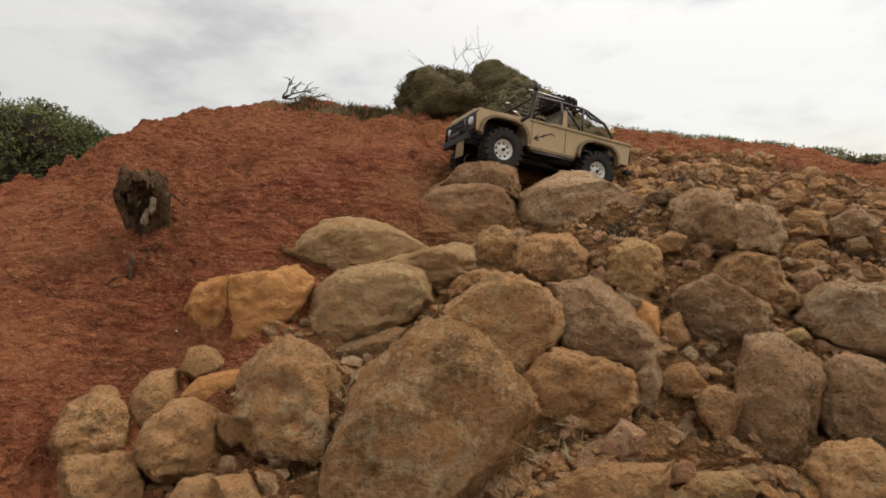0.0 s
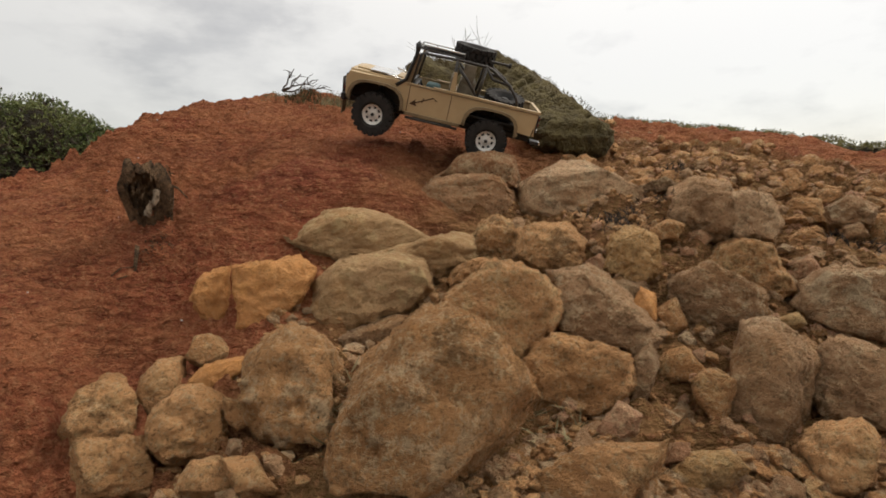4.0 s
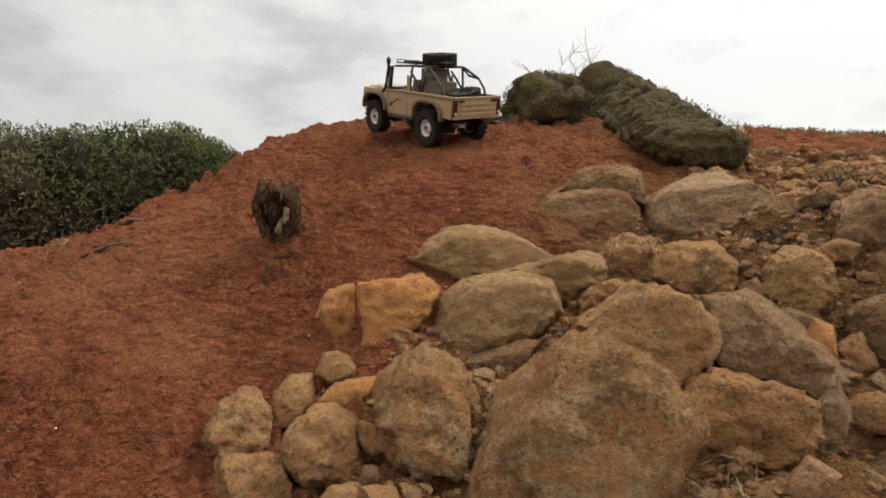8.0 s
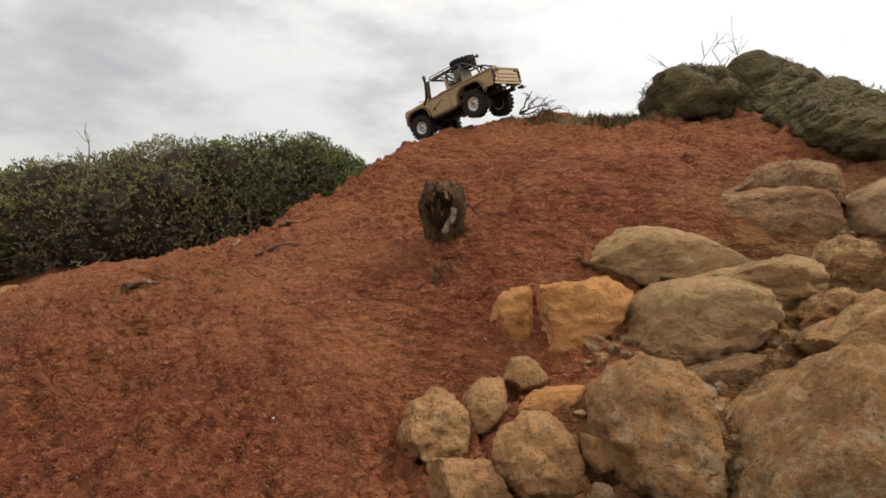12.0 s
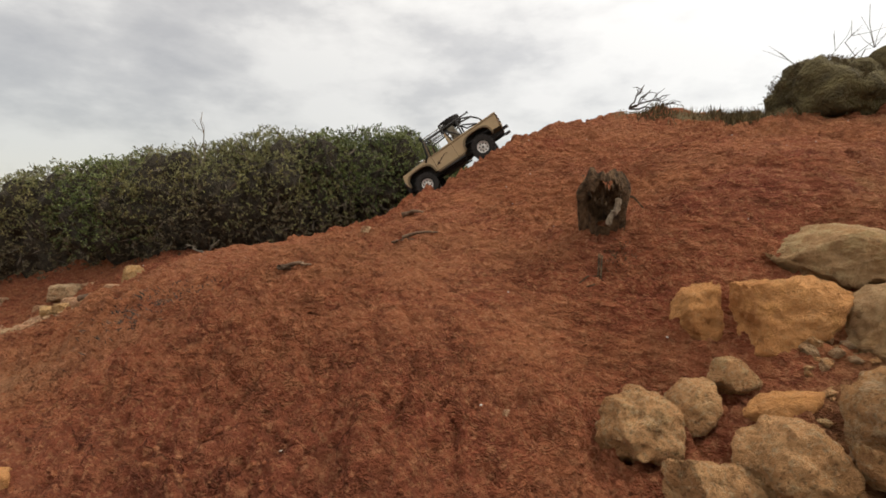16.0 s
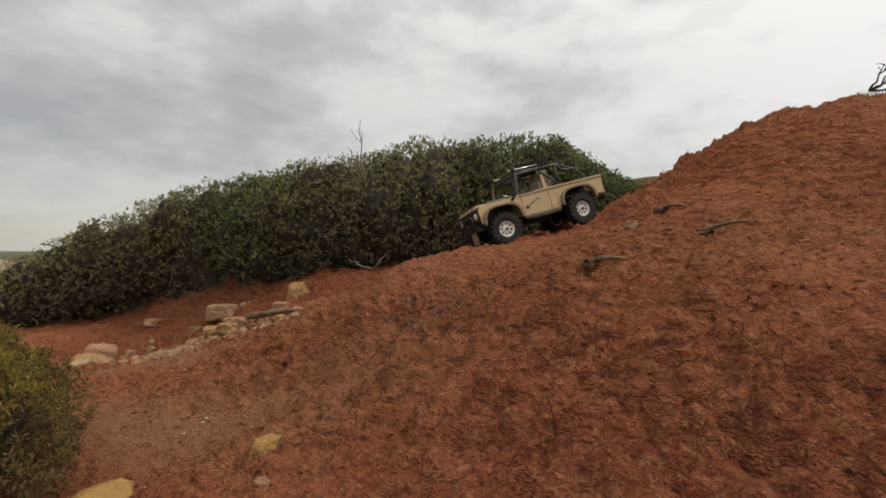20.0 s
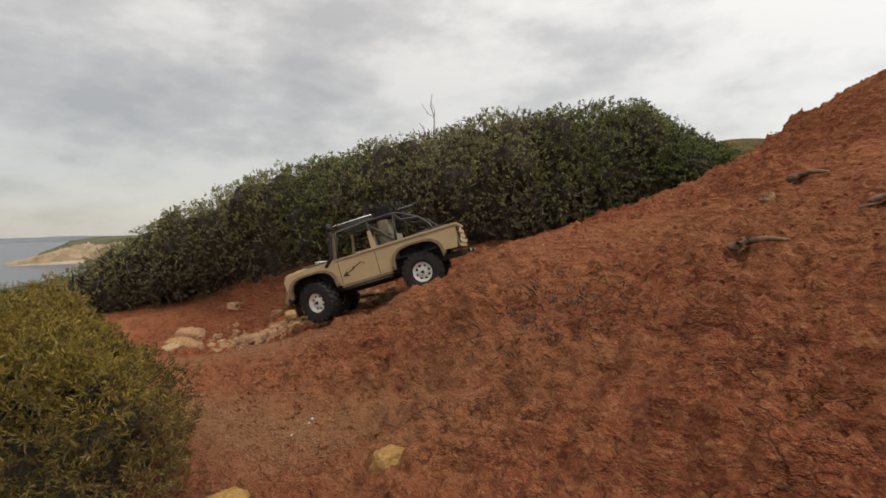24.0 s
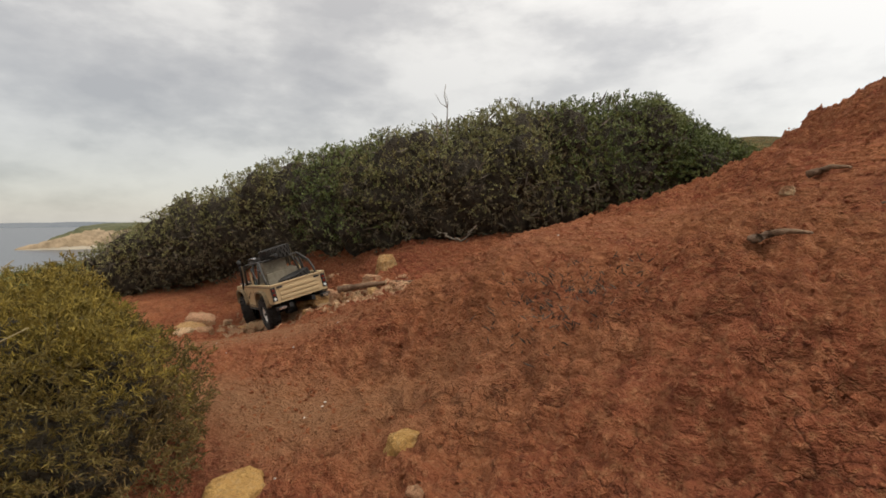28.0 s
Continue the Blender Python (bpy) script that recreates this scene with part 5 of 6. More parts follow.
for spots in ([(-0.523, 0.743), (-0.52, 0.729), (-0.533, 0.715), (-0.549, 0.7)], [(-0.518, 0.741), (-0.515, 0.726), (-0.522, 0.711), (-0.533, 0.704)]):
    z0 = float(ground_at(*spots[0])[0])
    pts = [(x - spots[0][0], y - spots[0][1], float(ground_at(x, y)[0]) - z0 + 0.002) for x, y in spots]
    root = tagged(new("root"), "thin grey root running out of the clay below the stump", "root")
    root.location = (*spots[0], z0)
    part("stem", tube(bmesh.new(), pts, 0.0019, 7, 0.5), STUMPWOOD, root, smooth=True)
tuft("dead_tuft", "dark crumbled bark below the stump", -0.492, 0.760, 0.026, 0.010, 320, STUMPWOOD, 404, 1.8, 0.0022)


DRIFT = material("brown_splintered_wood", plain((0.09, 0.05, 0.03), (0.26, 0.165, 0.10), 60.0, 0.003), 0.9)


def driftwood(x, y, length, turn, radius, seed, label):
    rng = np.random.default_rng(seed)
    pts = [(length * (s - 0.5), rng.normal() * 0.01, 0.006 * math.sin(3 * s)) for s in np.linspace(0, 1, 8)]
    ob = part("driftwood", tube(bmesh.new(), pts, radius * 0.75, 7, 0.3), DRIFT, smooth=True)
    ob.matrix_basis = Matrix.Translation((x, y, float(ground_at(x, y)[0]) + radius * 0.6)) @ Matrix.Rotation(radians(turn), 4, "Z") @ Matrix.Rotation(radians(-8), 4, "Y")
    return tagged(ob, label, "driftwood")


driftwood(-0.908, 0.790, 0.085, 20, 0.006, 1, "splintered dead stick lying on the clay")
driftwood(-0.940, 0.770, 0.055, 35, 0.005, 2, "short splinter of dead wood on the clay")
driftwood(-1.028, 0.56, 0.06, 15, 0.008, 3, "dark flake of dead wood on the clay")
driftwood(-1.05, 0.963, 0.060, 5, 0.010, 4, "dark root end sticking out of the clay")
driftwood(-0.98, 0.05, 0.05, 70, 0.006, 5, "dark twig on the trodden clay")
driftwood(-2.06, 0.720, 0.26, 22, 0.015, 6, "crooked weathered root lying among the pale stones")


# ---- the sea and the far coast ----
def sea_look(gr):
    p = where_of(gr)
    swell = gr.noise(gr("ShaderNodeVectorMath", props={"operation": "MULTIPLY"}, i0=p, i1=(0.05, 0.2, 1.0)), 1.0, 6.0, 0.6)
    return gr.mix(swell, (0.035, 0.043, 0.058, 1), (0.07, 0.08, 0.095, 1)), swell, 0.5, 0.28


SEA = material("grey_sea_water", sea_look, spec=0.5)
COAST = material("sandy_cliff", plain((0.17, 0.125, 0.075), (0.40, 0.30, 0.19), 0.09, 1.5), 0.95)
SAND = material("pale_beach_sand", plain((0.30, 0.26, 0.2), (0.40, 0.35, 0.27), 0.05, 0.5), 0.95)
GREEN = material("coastal_scrub_cover", plain((0.05, 0.058, 0.028), (0.12, 0.115, 0.055), 0.06, 1.0), 0.95)
FAR = material("hazy_far_shore", plain((0.12, 0.14, 0.165), (0.16, 0.175, 0.19), 0.004, 1.0), 0.95)
SEA_LEVEL = -26.0


def sheet(name, x0, x1, y0, y1, z, material_):
    gx, gy = np.linspace(x0, x1, 60), np.linspace(y0, y1, 60)
    xx, yy = np.meshgrid(gx, gy, indexing="ij")
    k = np.arange(3600).reshape(60, 60)
    faces = np.stack([k[:-1, :-1], k[1:, :-1], k[1:, 1:], k[:-1, 1:]], -1).reshape(-1, 4)
    return from_arrays(name, np.stack([xx.ravel(), yy.ravel(), 0 * xx.ravel() + z], 1), faces, material_)


tagged(sheet("water", -4200, -40, -3000, 3000, SEA_LEVEL, SEA), "flat grey-blue sea under the overcast sky", "sea", kind="structure")


def headland():
    """A low point of land with sandy cliffs and scrub on top."""
    thing = new("headland")
    thing.location = (-632, 38, SEA_LEVEL)
    n, m = 220, 60
    u, w = np.meshgrid(np.linspace(0, 1, n) ** 1.3, np.linspace(0, 1, m) ** 1.6, indexing="ij")
    run = 330 * u
    x = 0.60 * run - 190 * w * (0.12 + 0.88 * np.minimum(1, 3 * u)) + 6 * np.sin(run * 0.06)
    y = 0.80 * run + 25 * w
    p = np.stack([x.ravel() * 0.03, y.ravel() * 0.03, 0 * x.ravel()], 1)
    rough = fbm(p, 1.0, 5, 0.55, 5).reshape(n, m)
    tall = np.interp(run + 6 * rough, [0, 14, 30, 55, 100, 330], [0.8, 6.0, 13.0, 22.0, 25.0, 27.0])
    slope = np.interp(w + 0.02 * rough, [0, 0.03, 0.10, 0.22, 1.0], [0.0, 0.08, 0.55, 0.92, 1.0])
    z = tall * slope + 0.9 * rough * slope - 0.3
    k = np.arange(n * m).reshape(n, m)
    faces = np.stack([k[:-1, :-1], k[1:, :-1], k[1:, 1:], k[:-1, 1:]], -1).reshape(-1, 4)
    v = np.stack([x.ravel(), y.ravel(), z.ravel()], 1)
    grown = slope + 0.16 * rough + 0.10 * np.minimum(1, run / 120)
    green = (grown[:-1, :-1] > 0.74).ravel() & (run[:-1, :-1] > 26).ravel()
    sand = (slope[:-1, :-1] < 0.12).ravel() & ~green
    from_arrays("cliff", v, faces[~green & ~sand], COAST, thing, "bare sandy cliff face")
    from_arrays("beach", v, faces[sand], SAND, thing, "pale strip of beach")
    from_arrays("scrub_cover", v, faces[green], GREEN, thing, "dull green scrub on the cliff top")
    return tagged(thing, "low sandy headland running out into the sea", "headland", kind="structure")


headland()


def far_shore():
    n = 160
    y = np.linspace(-2600, 2600, n)
    top = 22 + 9 * fbm(np.stack([y * 0.002, 0 * y, 0 * y], 1), 1.0, 4, 0.5, 3)
    x = -3600 + 0 * y
    v = np.concatenate([np.stack([x, y, 0 * y + SEA_LEVEL], 1), np.stack([x - 60, y, SEA_LEVEL + top], 1), np.stack([x - 500, y, SEA_LEVEL + top * 1.0], 1)])
    k = np.arange(n - 1)
    f = np.concatenate([np.stack([k, k + 1, k + 1 + n, k + n], 1), np.stack([k + n, k + 1 + n, k + 1 + 2 * n, k + 2 * n], 1)])
    return tagged(from_arrays("far_shore", v, f, FAR), "long low hazy shore across the bay", "coast", kind="structure")


far_shore()

# ---- the radio-controlled off-road pick-up; x ahead, y left, z up from its wheels' foot ----
AXLE_X, TRACK_Y, TYRE_R = 0.137, 0.080, 0.0500


def lugged_tyre(width=0.037, radius=TYRE_R):
    bm = bmesh.new()
    w, r = width / 2, radius - 0.004
    lathe(bm, [(0.024, -w * 0.75), (0.030, -w * 0.98), (0.040, -w), (r - 0.004, -w * 0.97), (r, -w * 0.80), (r + 0.0005, 0), (r, w * 0.80), (r - 0.004, w * 0.97), (0.040, w), (0.030, w * 0.98), (0.024, w * 0.75)], 40)
    for row, (y0, y1, shift) in enumerate([(-w * 1.0, -w * 0.42, 0.0), (-w * 0.34, w * 0.30, 0.5), (w * 0.42, w * 1.0, 0.0)]):
        for k in range(20):
            turn = Matrix.Rotation((k + shift) * math.tau / 20, 3, "Y")
            box(bm, -0.0048, 0.0048, y0, y1, r - 0.006 if row != 1 else r - 0.002, radius, turn=turn)
    return bm


def rim_disc():
    bm = bmesh.new()
    # a dished steel wheel with a ring of holes, its outer face towards +y
    radii, depth, seg = [0.0, 0.0065, 0.0095, 0.0135, 0.0185, 0.0215, 0.0245], [0.011, 0.011, 0.0085, 0.006, 0.0062, 0.010, 0.0135], 32
    rings = [[bm.verts.new((r * math.cos(k * math.tau / seg), d, r * math.sin(k * math.tau / seg))) for k in range(seg)] for r, d in zip(radii[1:], depth[1:])]
    centre = bm.verts.new((0, depth[0], 0))
    for k in range(seg):
        bm.faces.new((centre, rings[0][k], rings[0][(k + 1) % seg]))
        for j in range(len(rings) - 1):
            if j == 2 and k % 4 in (0, 1):
                continue
            bm.faces.new((rings[j][k], rings[j + 1][k], rings[j + 1][(k + 1) % seg], rings[j][(k + 1) % seg]))
    lathe(bm, [(0.0245, 0.0135), (0.0245, -0.014), (0.022, -0.014), (0.022, 0.010)], seg)
    return bm


def wheel(parent):
    tyre = part("wheel", lugged_tyre(), RUBBER, parent, "black lugged off-road tyre on a white rim", smooth=False)
    part("rim", rim_disc(), RIM, tyre, "white steel rim with a ring of holes")
    part("brake_drum", lathe(bmesh.new(), [(0.0, 0.0), (0.0205, 0.0), (0.0205, -0.012), (0.0, -0.012)], 20), BLACK, tyre)
    part("hub", lathe(bmesh.new(), [(0.0, 0.0165), (0.0035, 0.0165), (0.0042, 0.010)], 10), BLACK, tyre, "dark hub nut")
    return tyre


def arch(cx, r, z0, drop_front, drop_rear, n=9):
    """Points over a wheel opening, from back to front."""
    pts = [(cx - r, drop_rear)]
    for k in range(n + 1):
        a = math.pi - math.pi * k / n
        pts.append((cx + r * 0.97 * math.copysign(abs(math.cos(a)) ** 0.62, math.cos(a)), z0 + 0.048 * abs(math.sin(a)) ** 0.75))
    pts.append((cx + r, drop_front))
    return pts


def truck():
    car = new("rc_pickup")
    side = [(-0.236, 0.084)] + arch(-AXLE_X, 0.066, 0.076, 0.074, 0.086) + arch(AXLE_X, 0.066, 0.076, 0.084, 0.074)
    side += [(0.208, 0.082), (0.211, 0.122), (0.205, 0.131), (0.19, 0.1345), (0.075, 0.1395), (-0.243, 0.1405)]
    for s in (1, -1):
        bm = slab(bmesh.new(), side, s * 0.0845, s * 0.0885)
        part("side_panel", bm, TAN, car, "sand-beige body side with cut wheel arches")
        part("waist_rail", boxed(-0.243, 0.07, min(s * 0.0845, s * 0.0905), max(s * 0.0845, s * 0.0905), 0.1345, 0.1375, 0.0008), DARKTAN, car)
        part("capping", boxed(-0.243, 0.01, min(s * 0.080, s * 0.0895), max(s * 0.080, s * 0.0895), 0.1385, 0.1425, 0.0012), TAN, car)
        for cx in (-AXLE_X, AXLE_X):
            bm = bmesh.new()
            outer = arch(cx, 0.069, 0.078, 0.082, 0.082)
            inner = arch(cx, 0.062, 0.073, 0.080, 0.080)
            for a, b in ((0.0835, 0.0985),):
                for (p0, p1), (q0, q1) in zip(zip(outer, outer[1:]), zip(inner, inner[1:])):
                    ring = [bm.verts.new((x, s * yy, z)) for yy in (a, b) for x, z in (p0, p1, q1, q0)]
                    bm.faces.new(ring[:4])
                    bm.faces.new(ring[4:])
                    bm.faces.new((ring[0], ring[1], ring[5], ring[4]))
                    bm.faces.new((ring[2], ring[3], ring[7], ring[6]))
            bmesh.ops.remove_doubles(bm, verts=bm.verts, dist=1e-5)
            part("arch_flare", bm, DARKTAN, car, "scuffed brown wheel arch flare")
        part("sill", boxed(-0.066, 0.066, min(s * 0.080, s * 0.092), max(s * 0.080, s * 0.092), 0.0665, 0.0745, 0.0015), DARKTAN, car, "scuffed rock slider")
        part("rock_slider", tube(bmesh.new(), [(-0.062, s * 0.090, 0.062), (0.062, s * 0.090, 0.062)], 0.003), STEEL, car, smooth=True)
        part("door_line", boxed(0.062, 0.0635, min(s * 0.0885, s * 0.0888), max(s * 0.0885, s * 0.0888), 0.076, 0.134), BROWN, car)
        part("door_line", boxed(-0.036, -0.0345, min(s * 0.0885, s * 0.0888), max(s * 0.0885, s * 0.0888), 0.076, 0.134), BROWN, car)
        # arrow drawn on the door
        bm = slab(bmesh.new(), [(0.047, 0.0965), (0.049, 0.0985), (0.006, 0.1185), (0.004, 0.1165)], s * 0.0886, s * 0.0893)
        slab(bm, [(0.058, 0.094), (0.044, 0.108), (0.0465, 0.1005), (0.040, 0.091)], s * 0.0886, s * 0.0893)
        slab(bm, [(0.031, 0.102), (0.028, 0.113), (0.0255, 0.1125), (0.0285, 0.1015)], s * 0.0886, s * 0.0893)
        slab(bm, [(0.006, 0.1185), (0.004, 0.1165), (-0.003, 0.1105), (-0.005, 0.1125)], s * 0.0886, s * 0.0893)
        part("arrow_mark", bm, BROWN, car, "dark brown arrow mark")
        part("tail_lamp_panel", boxed(-0.2465, -0.243, min(s * 0.072, s * 0.086), max(s * 0.072, s * 0.086), 0.092, 0.134, 0.001), BLACK, car)
        for z in (0.099, 0.112, 0.125):
            part("tail_lamp", lathe(bmesh.new(), [(0.0, -0.2495), (0.004, -0.249), (0.0045, -0.2465)], 12, "x", (0, s * 0.079, z)), REDLENS if z > 0.1 else CLEARLENS, car)
        part("wing_top", boxed(0.074, 0.206, min(s * 0.066, s * 0.088), max(s * 0.066, s * 0.088), 0.131, 0.136, 0.0015), TAN, car)
        part("headlamp_panel", boxed(0.206, 0.212, min(s * 0.048, s * 0.084), max(s * 0.048, s * 0.084), 0.086, 0.128, 0.0015), BLACK, car)
        part("headlamp", lathe(bmesh.new(), [(0.0, 0.2165), (0.008, 0.2155), (0.010, 0.2125), (0.0115, 0.2115)], 20, "x", (0, s * 0.062, 0.109)), CLEARLENS, car, "round clear headlamp")
        part("side_lamp", lathe(bmesh.new(), [(0.0, 0.215), (0.0035, 0.2145), (0.004, 0.2115)], 12, "x", (0, s * 0.079, 0.096)), REDLENS, car)
        part("mirror_arm", tube(bmesh.new(), [(0.078, s * 0.08, 0.139), (0.11, s * 0.088, 0.146), (0.118, s * 0.09, 0.147)], 0.0022), CHROME, car, "bright mirror arm", smooth=True)
        part("rear_step", boxed(-0.262, -0.240, min(s * 0.055, s * 0.083), max(s * 0.055, s * 0.083), 0.066, 0.074, 0.001), BLACK, car)
        part("number_tag", boxed(-0.2645, -0.262, min(s * 0.058, s * 0.080), max(s * 0.058, s * 0.080), 0.0665, 0.0735), CHROME, car, "pale metal tag")
        part("chassis_rail", boxed(-0.24, 0.215, min(s * 0.030, s * 0.042), max(s * 0.030, s * 0.042), 0.062, 0.076, 0.001), BLACK, car)
        for x in (-AXLE_X, AXLE_X):
            part("shock_absorber", tube(bmesh.new(), [(x - 0.012, s * 0.05, 0.058), (x - 0.002, s * 0.045, 0.115)], 0.006), STEEL, car, smooth=True)
    # bonnet, front and tub
    bm = boxed(0.074, 0.208, -0.066, 0.066, 0.128, 0.1405, 0.004)
    box(bm, 0.086, 0.196, -0.045, 0.045, 0.139, 0.1445, 0.003)
    part("bonnet", bm, TAN, car, "dusty sand-beige bonnet")
    # added bright sheet that imitates the sky's reflection on the bonnet
    part("bonnet_plate", boxed(0.10, 0.165, -0.030, 0.062, 0.1445, 0.1455), CHROME, car, "bright patch standing in for a reflection")
    part("grille", boxed(0.206, 0.2105, -0.047, 0.047, 0.086, 0.126, 0.001), BLACK, car)
    for z in (0.092, 0.099, 0.106, 0.113, 0.120):
        part("grille_bar", boxed(0.2105, 0.2125, -0.044, 0.044, z, z + 0.0025), STEEL, car)
    part("front_panel", boxed(0.2, 0.208, -0.086, 0.086, 0.080, 0.131, 0.002), BLACK, car)
    part("front_bumper", boxed(0.211, 0.222, -0.070, 0.070, 0.064, 0.080, 0.002), BLACK, car)
    part("winch", lathe(bmesh.new(), [(0.0, -0.022), (0.008, -0.022), (0.008, 0.022), (0.0, 0.022)], 14, "y", (0.215, 0, 0.087)), STEEL, car)
    part("bull_bar", tube(bmesh.new(), [(0.219, -0.055, 0.078), (0.223, -0.05, 0.112), (0.223, 0.05, 0.112), (0.219, 0.055, 0.078)], 0.003), STEEL, car, smooth=True)
    part("hanging_flap", boxed(0.218, 0.2205, 0.010, 0.050, 0.028, 0.066, 0.001), DARKTAN, car, "dusty brown mud flap")
    part("tailgate", boxed(-0.2445, -0.240, -0.0845, 0.0845, 0.084, 0.1405, 0.0012), TAN, car, "ribbed sand-beige tailgate")
    for z in (0.093, 0.106, 0.119):
        part("tailgate_rib", boxed(-0.2475, -0.2445, -0.062, 0.062, z, z + 0.0085, 0.0012), TAN, car)
    part("tailgate_rail", boxed(-0.2475, -0.240, -0.0845, 0.0845, 0.1375, 0.1425, 0.001), TAN, car)
    for s in (1, -1):
        part("latch", boxed(-0.2485, -0.2445, min(s * 0.050, s * 0.067), max(s * 0.050, s * 0.067), 0.1285, 0.134), BLACK, car)
    part("bed_floor", boxed(-0.240, -0.040, -0.084, 0.084, 0.096, 0.100), BLACK, car)
    part("cab_floor", boxed(-0.040, 0.074, -0.084, 0.084, 0.072, 0.077), BLACK, car)
    part("bulkhead", boxed(-0.044, -0.040, -0.084, 0.084, 0.076, 0.139), TAN, car)
    part("scuttle", boxed(0.066, 0.076, -0.084, 0.084, 0.076, 0.143, 0.002), TAN, car)
    part("dashboard", boxed(0.050, 0.066, -0.080, 0.080, 0.116, 0.136, 0.003), BLACK, car)
    bm = lathe(bmesh.new(), [(0.011 + 0.0016 * math.cos(a), 0.0016 * math.sin(a)) for a in np.linspace(0, math.tau, 7)], 18, "x", (0, 0, 0))
    wheel_ob = part("steering_wheel", bm, BLACK, car, smooth=True)
    wheel_ob.matrix_basis = pose(0.042, 0.036, 0.137, 0, 25, 0)
    for y in (-0.040, 0.036):
        bm = boxed(-0.026, 0.018, y - 0.026, y + 0.026, 0.090, 0.110, 0.005)
        box(bm, -0.036, -0.024, y - 0.025, y + 0.025, 0.100, 0.172, 0.005)
        part("seat", bm, CANVAS, car, "khaki canvas seat")
    part("folded_tarp", boxed(-0.005, 0.030, 0.012, 0.066, 0.112, 0.146, 0.009), TEAL, car, "crumpled teal cloth bundle")
    part("crate", boxed(-0.085, -0.046, -0.060, 0.045, 0.100, 0.168, 0.004), CANVAS, car, "grey-khaki cargo box")
    part("crate", boxed(-0.078, -0.050, -0.030, 0.050, 0.166, 0.205, 0.004), CANVAS, car, "stacked canvas bundle")
    # windscreen pillars and door pillars in body colour
    for s in (1, -1):
        bm = slab(bmesh.new(), [(0.075, 0.139), (0.064, 0.139), (0.055, 0.205), (0.060, 0.207)], s * 0.078, s * 0.0845)
        part("windscreen_pillar", bm, DARKTAN, car)
        bm = slab(bmesh.new(), [(-0.028, 0.139), (-0.042, 0.139), (-0.036, 0.185), (-0.029, 0.185)], s * 0.080, s * 0.0845)
        part("door_pillar", bm, TAN, car, "short beige door pillar")
        cage = [[(0.062, 0.080, 0.139), (0.052, 0.078, 0.2052), (0.047, 0.065, 0.2069), (-0.030, 0.065, 0.2104), (-0.100, 0.065, 0.2104), (-0.112, 0.065, 0.2078), (-0.160, 0.076, 0.1829), (-0.1829, 0.078, 0.158), (-0.1897, 0.079, 0.139)],
                [(-0.030, 0.065, 0.2104), (-0.036, 0.080, 0.139)], [(-0.100, 0.065, 0.2104), (-0.092, 0.078, 0.139)], [(-0.100, 0.065, 0.2095), (-0.118, 0.076, 0.188), (-0.158, 0.076, 0.1829)],
                [(-0.036, 0.076, 0.1958), (-0.060, 0.077, 0.175), (-0.090, 0.079, 0.142)]]
        for pts in cage:
            part("cage_tube", tube(bmesh.new(), [(x, s * y, z) for x, y, z in pts], 0.0034), STEEL, car, smooth=True)
    for pts in ([(0.047, -0.065, 0.2069), (0.047, 0.065, 0.2069)], [(-0.030, -0.065, 0.2104), (-0.030, 0.065, 0.2104)], [(-0.100, -0.065, 0.2104), (-0.100, 0.065, 0.2104)], [(0.062, -0.08, 0.142), (0.062, 0.08, 0.142)]):
        part("cage_bar", tube(bmesh.new(), pts, 0.0032), STEEL, car, smooth=True)
    # roof rack with the spare wheel, stick and snorkel
    for y in np.linspace(-0.058, 0.058, 5):
        part("rack_bar", tube(bmesh.new(), [(0.062, y, 0.2155), (-0.045, y, 0.2155)], 0.0016, 6), STEEL, car, smooth=True)
    for x in np.linspace(0.06, -0.045, 5):
        part("rack_bar", tube(bmesh.new(), [(x, -0.055, 0.2164), (x, 0.055, 0.2164)], 0.0016, 6), STEEL, car, smooth=True)
    for s in (1, -1):
        part("rack_rail", tube(bmesh.new(), [(0.062, s * 0.055, 0.225), (-0.045, s * 0.055, 0.225)], 0.002, 6), CHROME, car, "pale rack rail", smooth=True)
        for x in (0.062, 0.026, -0.01, -0.045):
            part("rack_post", tube(bmesh.new(), [(x, s * 0.055, 0.2155), (x, s * 0.055, 0.225)], 0.0016, 6), STEEL, car, smooth=True)
    part("stick", tube(bmesh.new(), [(0.045, 0.040, 0.2198), (-0.155, 0.018, 0.2216)], 0.0032), STEEL, car, "long tool tied to the rack", smooth=True)
    part("stick_head", lathe(bmesh.new(), [(0.0, -0.158), (0.006, -0.157), (0.006, -0.152), (0.0, -0.151)], 12, "x", (0, 0.018, 0.2216)), BLACK, car)
    spare = part("spare_wheel", lugged_tyre(0.034), RUBBER, car, "black spare tyre on the roof rack")
    spare.matrix_basis = pose(-0.068, -0.004, 0.2284, 86, 0, 20)
    part("spare_rim", rim_disc(), BLACK, spare, "dark spare rim")
    bed = part("spare_wheel", lugged_tyre(0.034), RUBBER, car, "black spare tyre lying in the bed")
    bed.matrix_basis = pose(-0.165, -0.018, 0.134, 78, 0, 0)
    part("spare_rim", rim_disc(), BLACK, bed, "dark spare rim")
    part("snorkel", tube(bmesh.new(), [(0.095, 0.0885, 0.128), (0.075, 0.090, 0.145), (0.062, 0.088, 0.2), (0.061, 0.088, 0.219)], 0.0042), BLACK, car, smooth=True)
    part("snorkel_head", lathe(bmesh.new(), [(0.0, 0.2336), (0.006, 0.225), (0.0075, 0.2259), (0.005, 0.2104), (0.0, 0.2104)], 12, "z", (0.061, 0.088, 0)), BLACK, car, smooth=True)
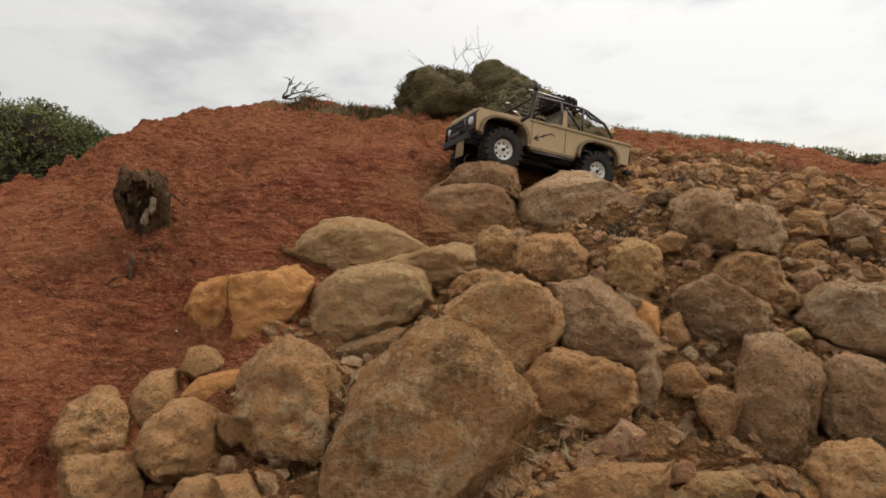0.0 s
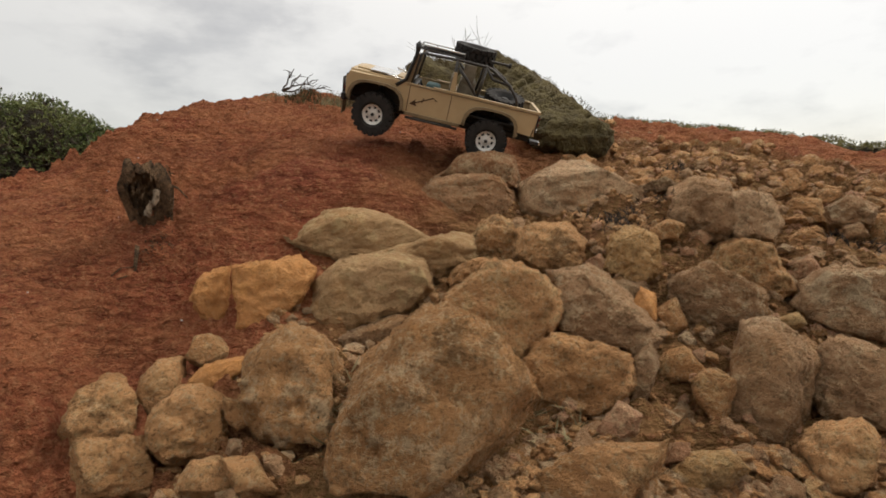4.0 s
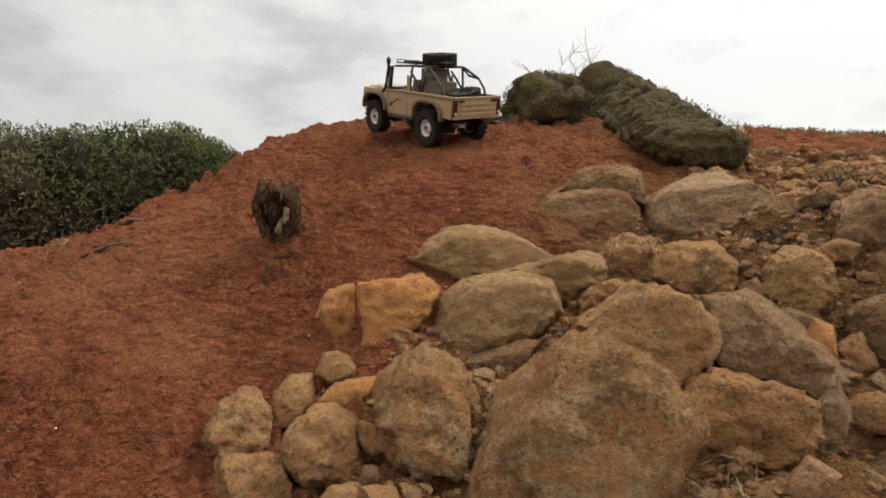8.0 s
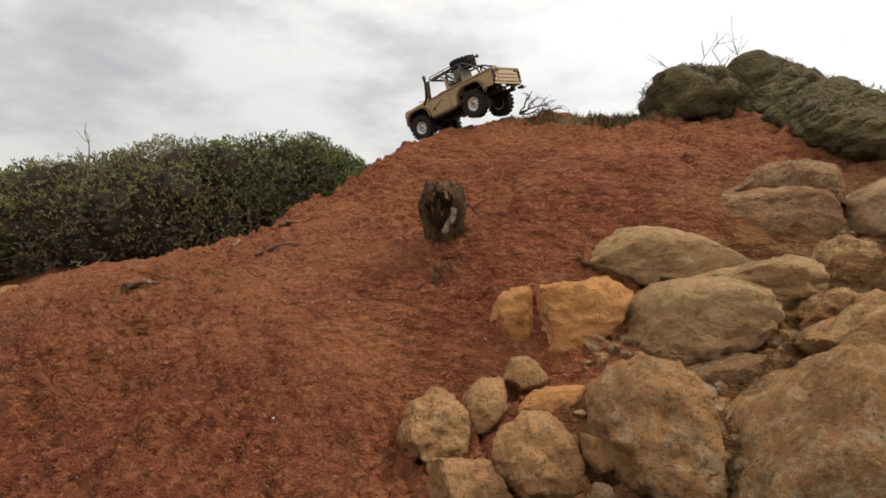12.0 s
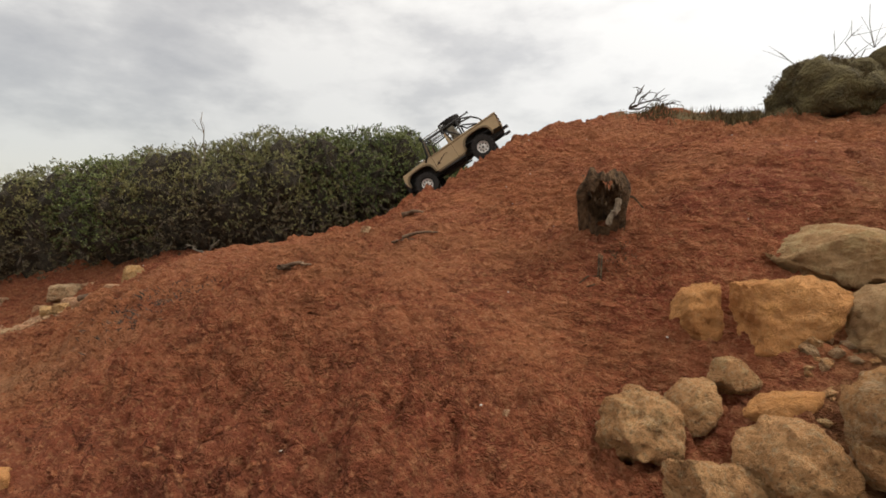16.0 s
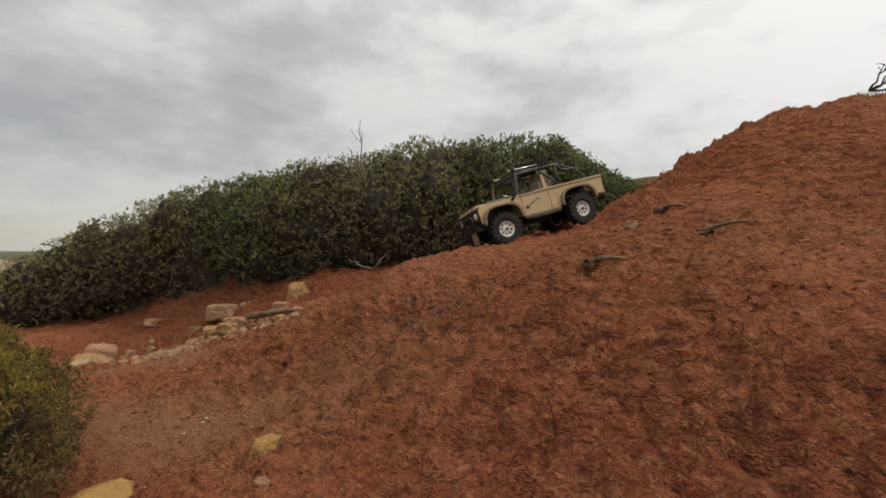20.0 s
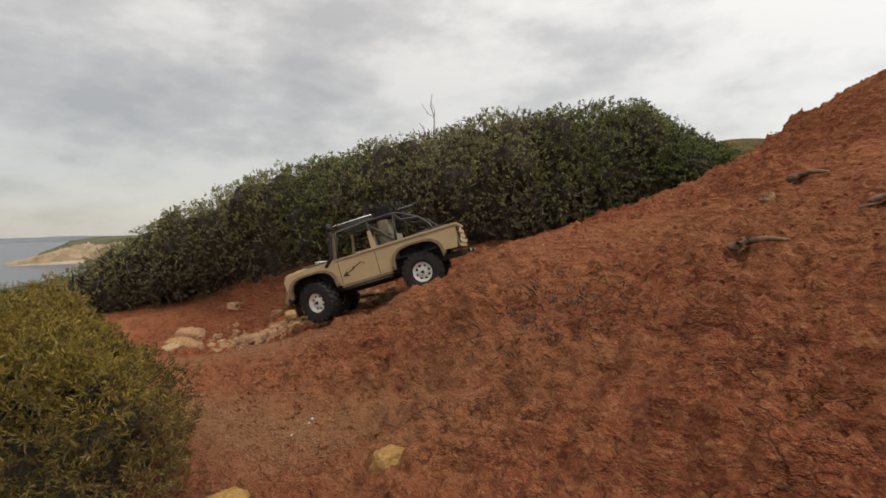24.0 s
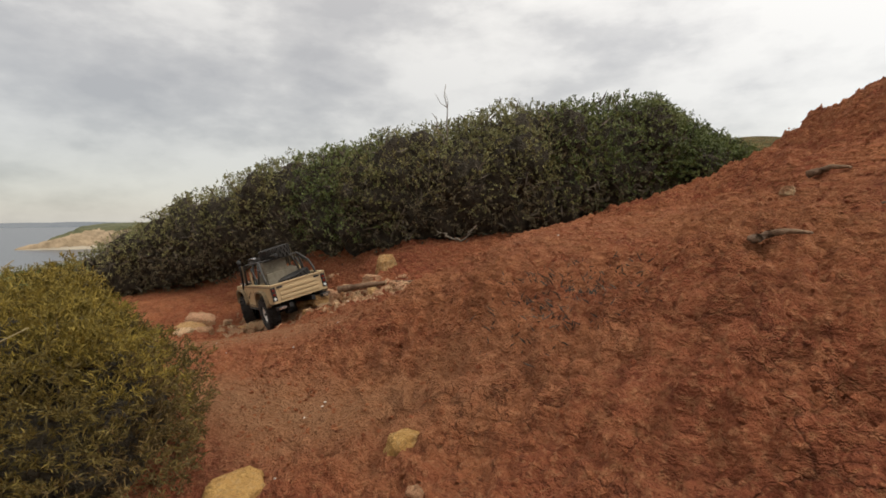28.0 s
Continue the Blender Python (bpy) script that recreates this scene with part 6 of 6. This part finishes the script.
    # dark inner wheel housings and engine block
    for s in (1, -1):
        for cx in (-AXLE_X, AXLE_X):
            bm = boxed(cx - 0.064, cx + 0.064, min(s * 0.040, s * 0.044), max(s * 0.040, s * 0.044), 0.078, 0.130)
            box(bm, cx - 0.064, cx + 0.064, min(s * 0.044, s * 0.083), max(s * 0.044, s * 0.083), 0.1265, 0.130)
            part("wheel_housing", bm, BLACK, car)
    part("engine_block", boxed(0.080, 0.198, -0.039, 0.039, 0.082, 0.127, 0.003), BLACK, car)
    # running gear
    for x in (-AXLE_X, AXLE_X):
        part("axle", tube(bmesh.new(), [(x, -0.07, TYRE_R), (x, 0.07, TYRE_R)], 0.0085), BLACK, car, smooth=True)
        part("differential", boxed(x - 0.017, x + 0.017, -0.004, 0.030, TYRE_R - 0.019, TYRE_R + 0.016, 0.006), BLACK, car)
    part("gearbox", boxed(-0.05, 0.05, -0.028, 0.028, 0.050, 0.078, 0.004), BLACK, car)
    part("drive_shaft", tube(bmesh.new(), [(-AXLE_X, 0.01, 0.056), (AXLE_X, 0.01, 0.056)], 0.004), STEEL, car, smooth=True)
    wheels = []
    for x in (AXLE_X, -AXLE_X):
        for s in (1, -1):
            w = wheel(car)
            wheels.append((w, x, s))
    tagged(car, "sand-beige radio-controlled off-road pick-up with roll cage", "model truck")
    return car, wheels


TRUCK, WHEELS = truck()

TRUCK_ROWS = [  # seconds, place, heading, nose up, left side up
    (0, 0.161, 1.302, 0.037, -151.8, 9.7, 6.8),
    (1, 0.128, 1.316, 0.045, -153.9, 14.3, 3.3),
    (2, 0.021, 1.254, 0.075, -160.6, 9.8, -16.4),
    (3, -0.041, 1.256, 0.108, -161.5, 14.4, -17.1),
    (6, -0.255, 1.366, 0.169, -210.5, 13.2, -19.8),
    (7, -0.361, 1.432, 0.194, -218.4, 13.8, -17.0),
    (8, -0.490, 1.537, 0.235, -214.2, 15.2, -8.6),
    (9, -0.581, 1.602, 0.263, -216.4, 22.2, -7.4),
    (10, -0.643, 1.700, 0.303, -213.8, 21.4, -7.3),
    (11, -0.765, 1.793, 0.340, -201.2, 6.6, -9.6),
    (12, -0.934, 1.827, 0.345, -197.3, -10.7, -9.7),
    (15, -1.278, 1.677, 0.164, -181.1, -27.6, -10.0),
    (16, -1.367, 1.791, 0.147, -159.8, -33.4, 0.0),
    (17, -1.352, 1.583, 0.044, -119.5, -27.5, 6.6),
    (18, -1.350, 1.522, 0.042, -123.9, -26.5, 9.2),
    (19, -1.410, 1.442, -0.010, -128.1, -18.6, 9.4),
    (20, -1.557, 1.327, -0.060, -120.5, -14.4, 8.5),
    (21, -1.536, 1.209, -0.077, -114.9, -12.8, 9.8),
    (22, -1.603, 1.208, -0.081, -114.4, -10.4, 10.7),
    (24.5, -2.008, 0.592, -0.325, -153.1, -16.6, 0.7),
    (25, -2.099, 0.576, -0.347, -162.5, -22.8, 8.6),
    (26, -2.276, 0.622, -0.391, -172.2, -18.0, -2.9),
    (27, -2.370, 0.636, -0.404, -179.6, -11.7, -10.5),
    (28, -2.515, 0.675, -0.427, -190.2, -5.4, -12.5),
]
STEER = [(0, 0), (4.5, -4), (6, -14), (8, 0), (11, 8), (13, 10), (16, 12), (18, 2), (20, -8), (22.5, -12), (24.5, -22), (26, -24), (28, -22)]


def motions():
    rows = [(t, Matrix.Translation((x, y, z)) @ pose(0, 0, 0, lean, -nose, heading)) for t, x, y, z, heading, nose, lean in TRUCK_ROWS]
    walk(TRUCK, rows)
    times = [r[0] for r in TRUCK_ROWS]
    way = [0.0]
    for a, b in zip(TRUCK_ROWS, TRUCK_ROWS[1:]):
        way.append(way[-1] + math.dist(a[1:4], b[1:4]))
    for w, x, s in WHEELS:
        spin = []
        for k in range(141):
            t = k * 0.2
            turn = np.interp(t, times, way) / TYRE_R
            steer = np.interp(t, [q[0] for q in STEER], [q[1] for q in STEER]) if x > 0 else 0.0
            spin.append((t, Matrix.Translation((x, s * TRACK_Y, TYRE_R)) @ pose(0, 0, 0, 0, 0, steer + (0 if s > 0 else 180)) @ Matrix.Rotation(turn * s, 4, "Y")))
        walk(w, spin)


motions()
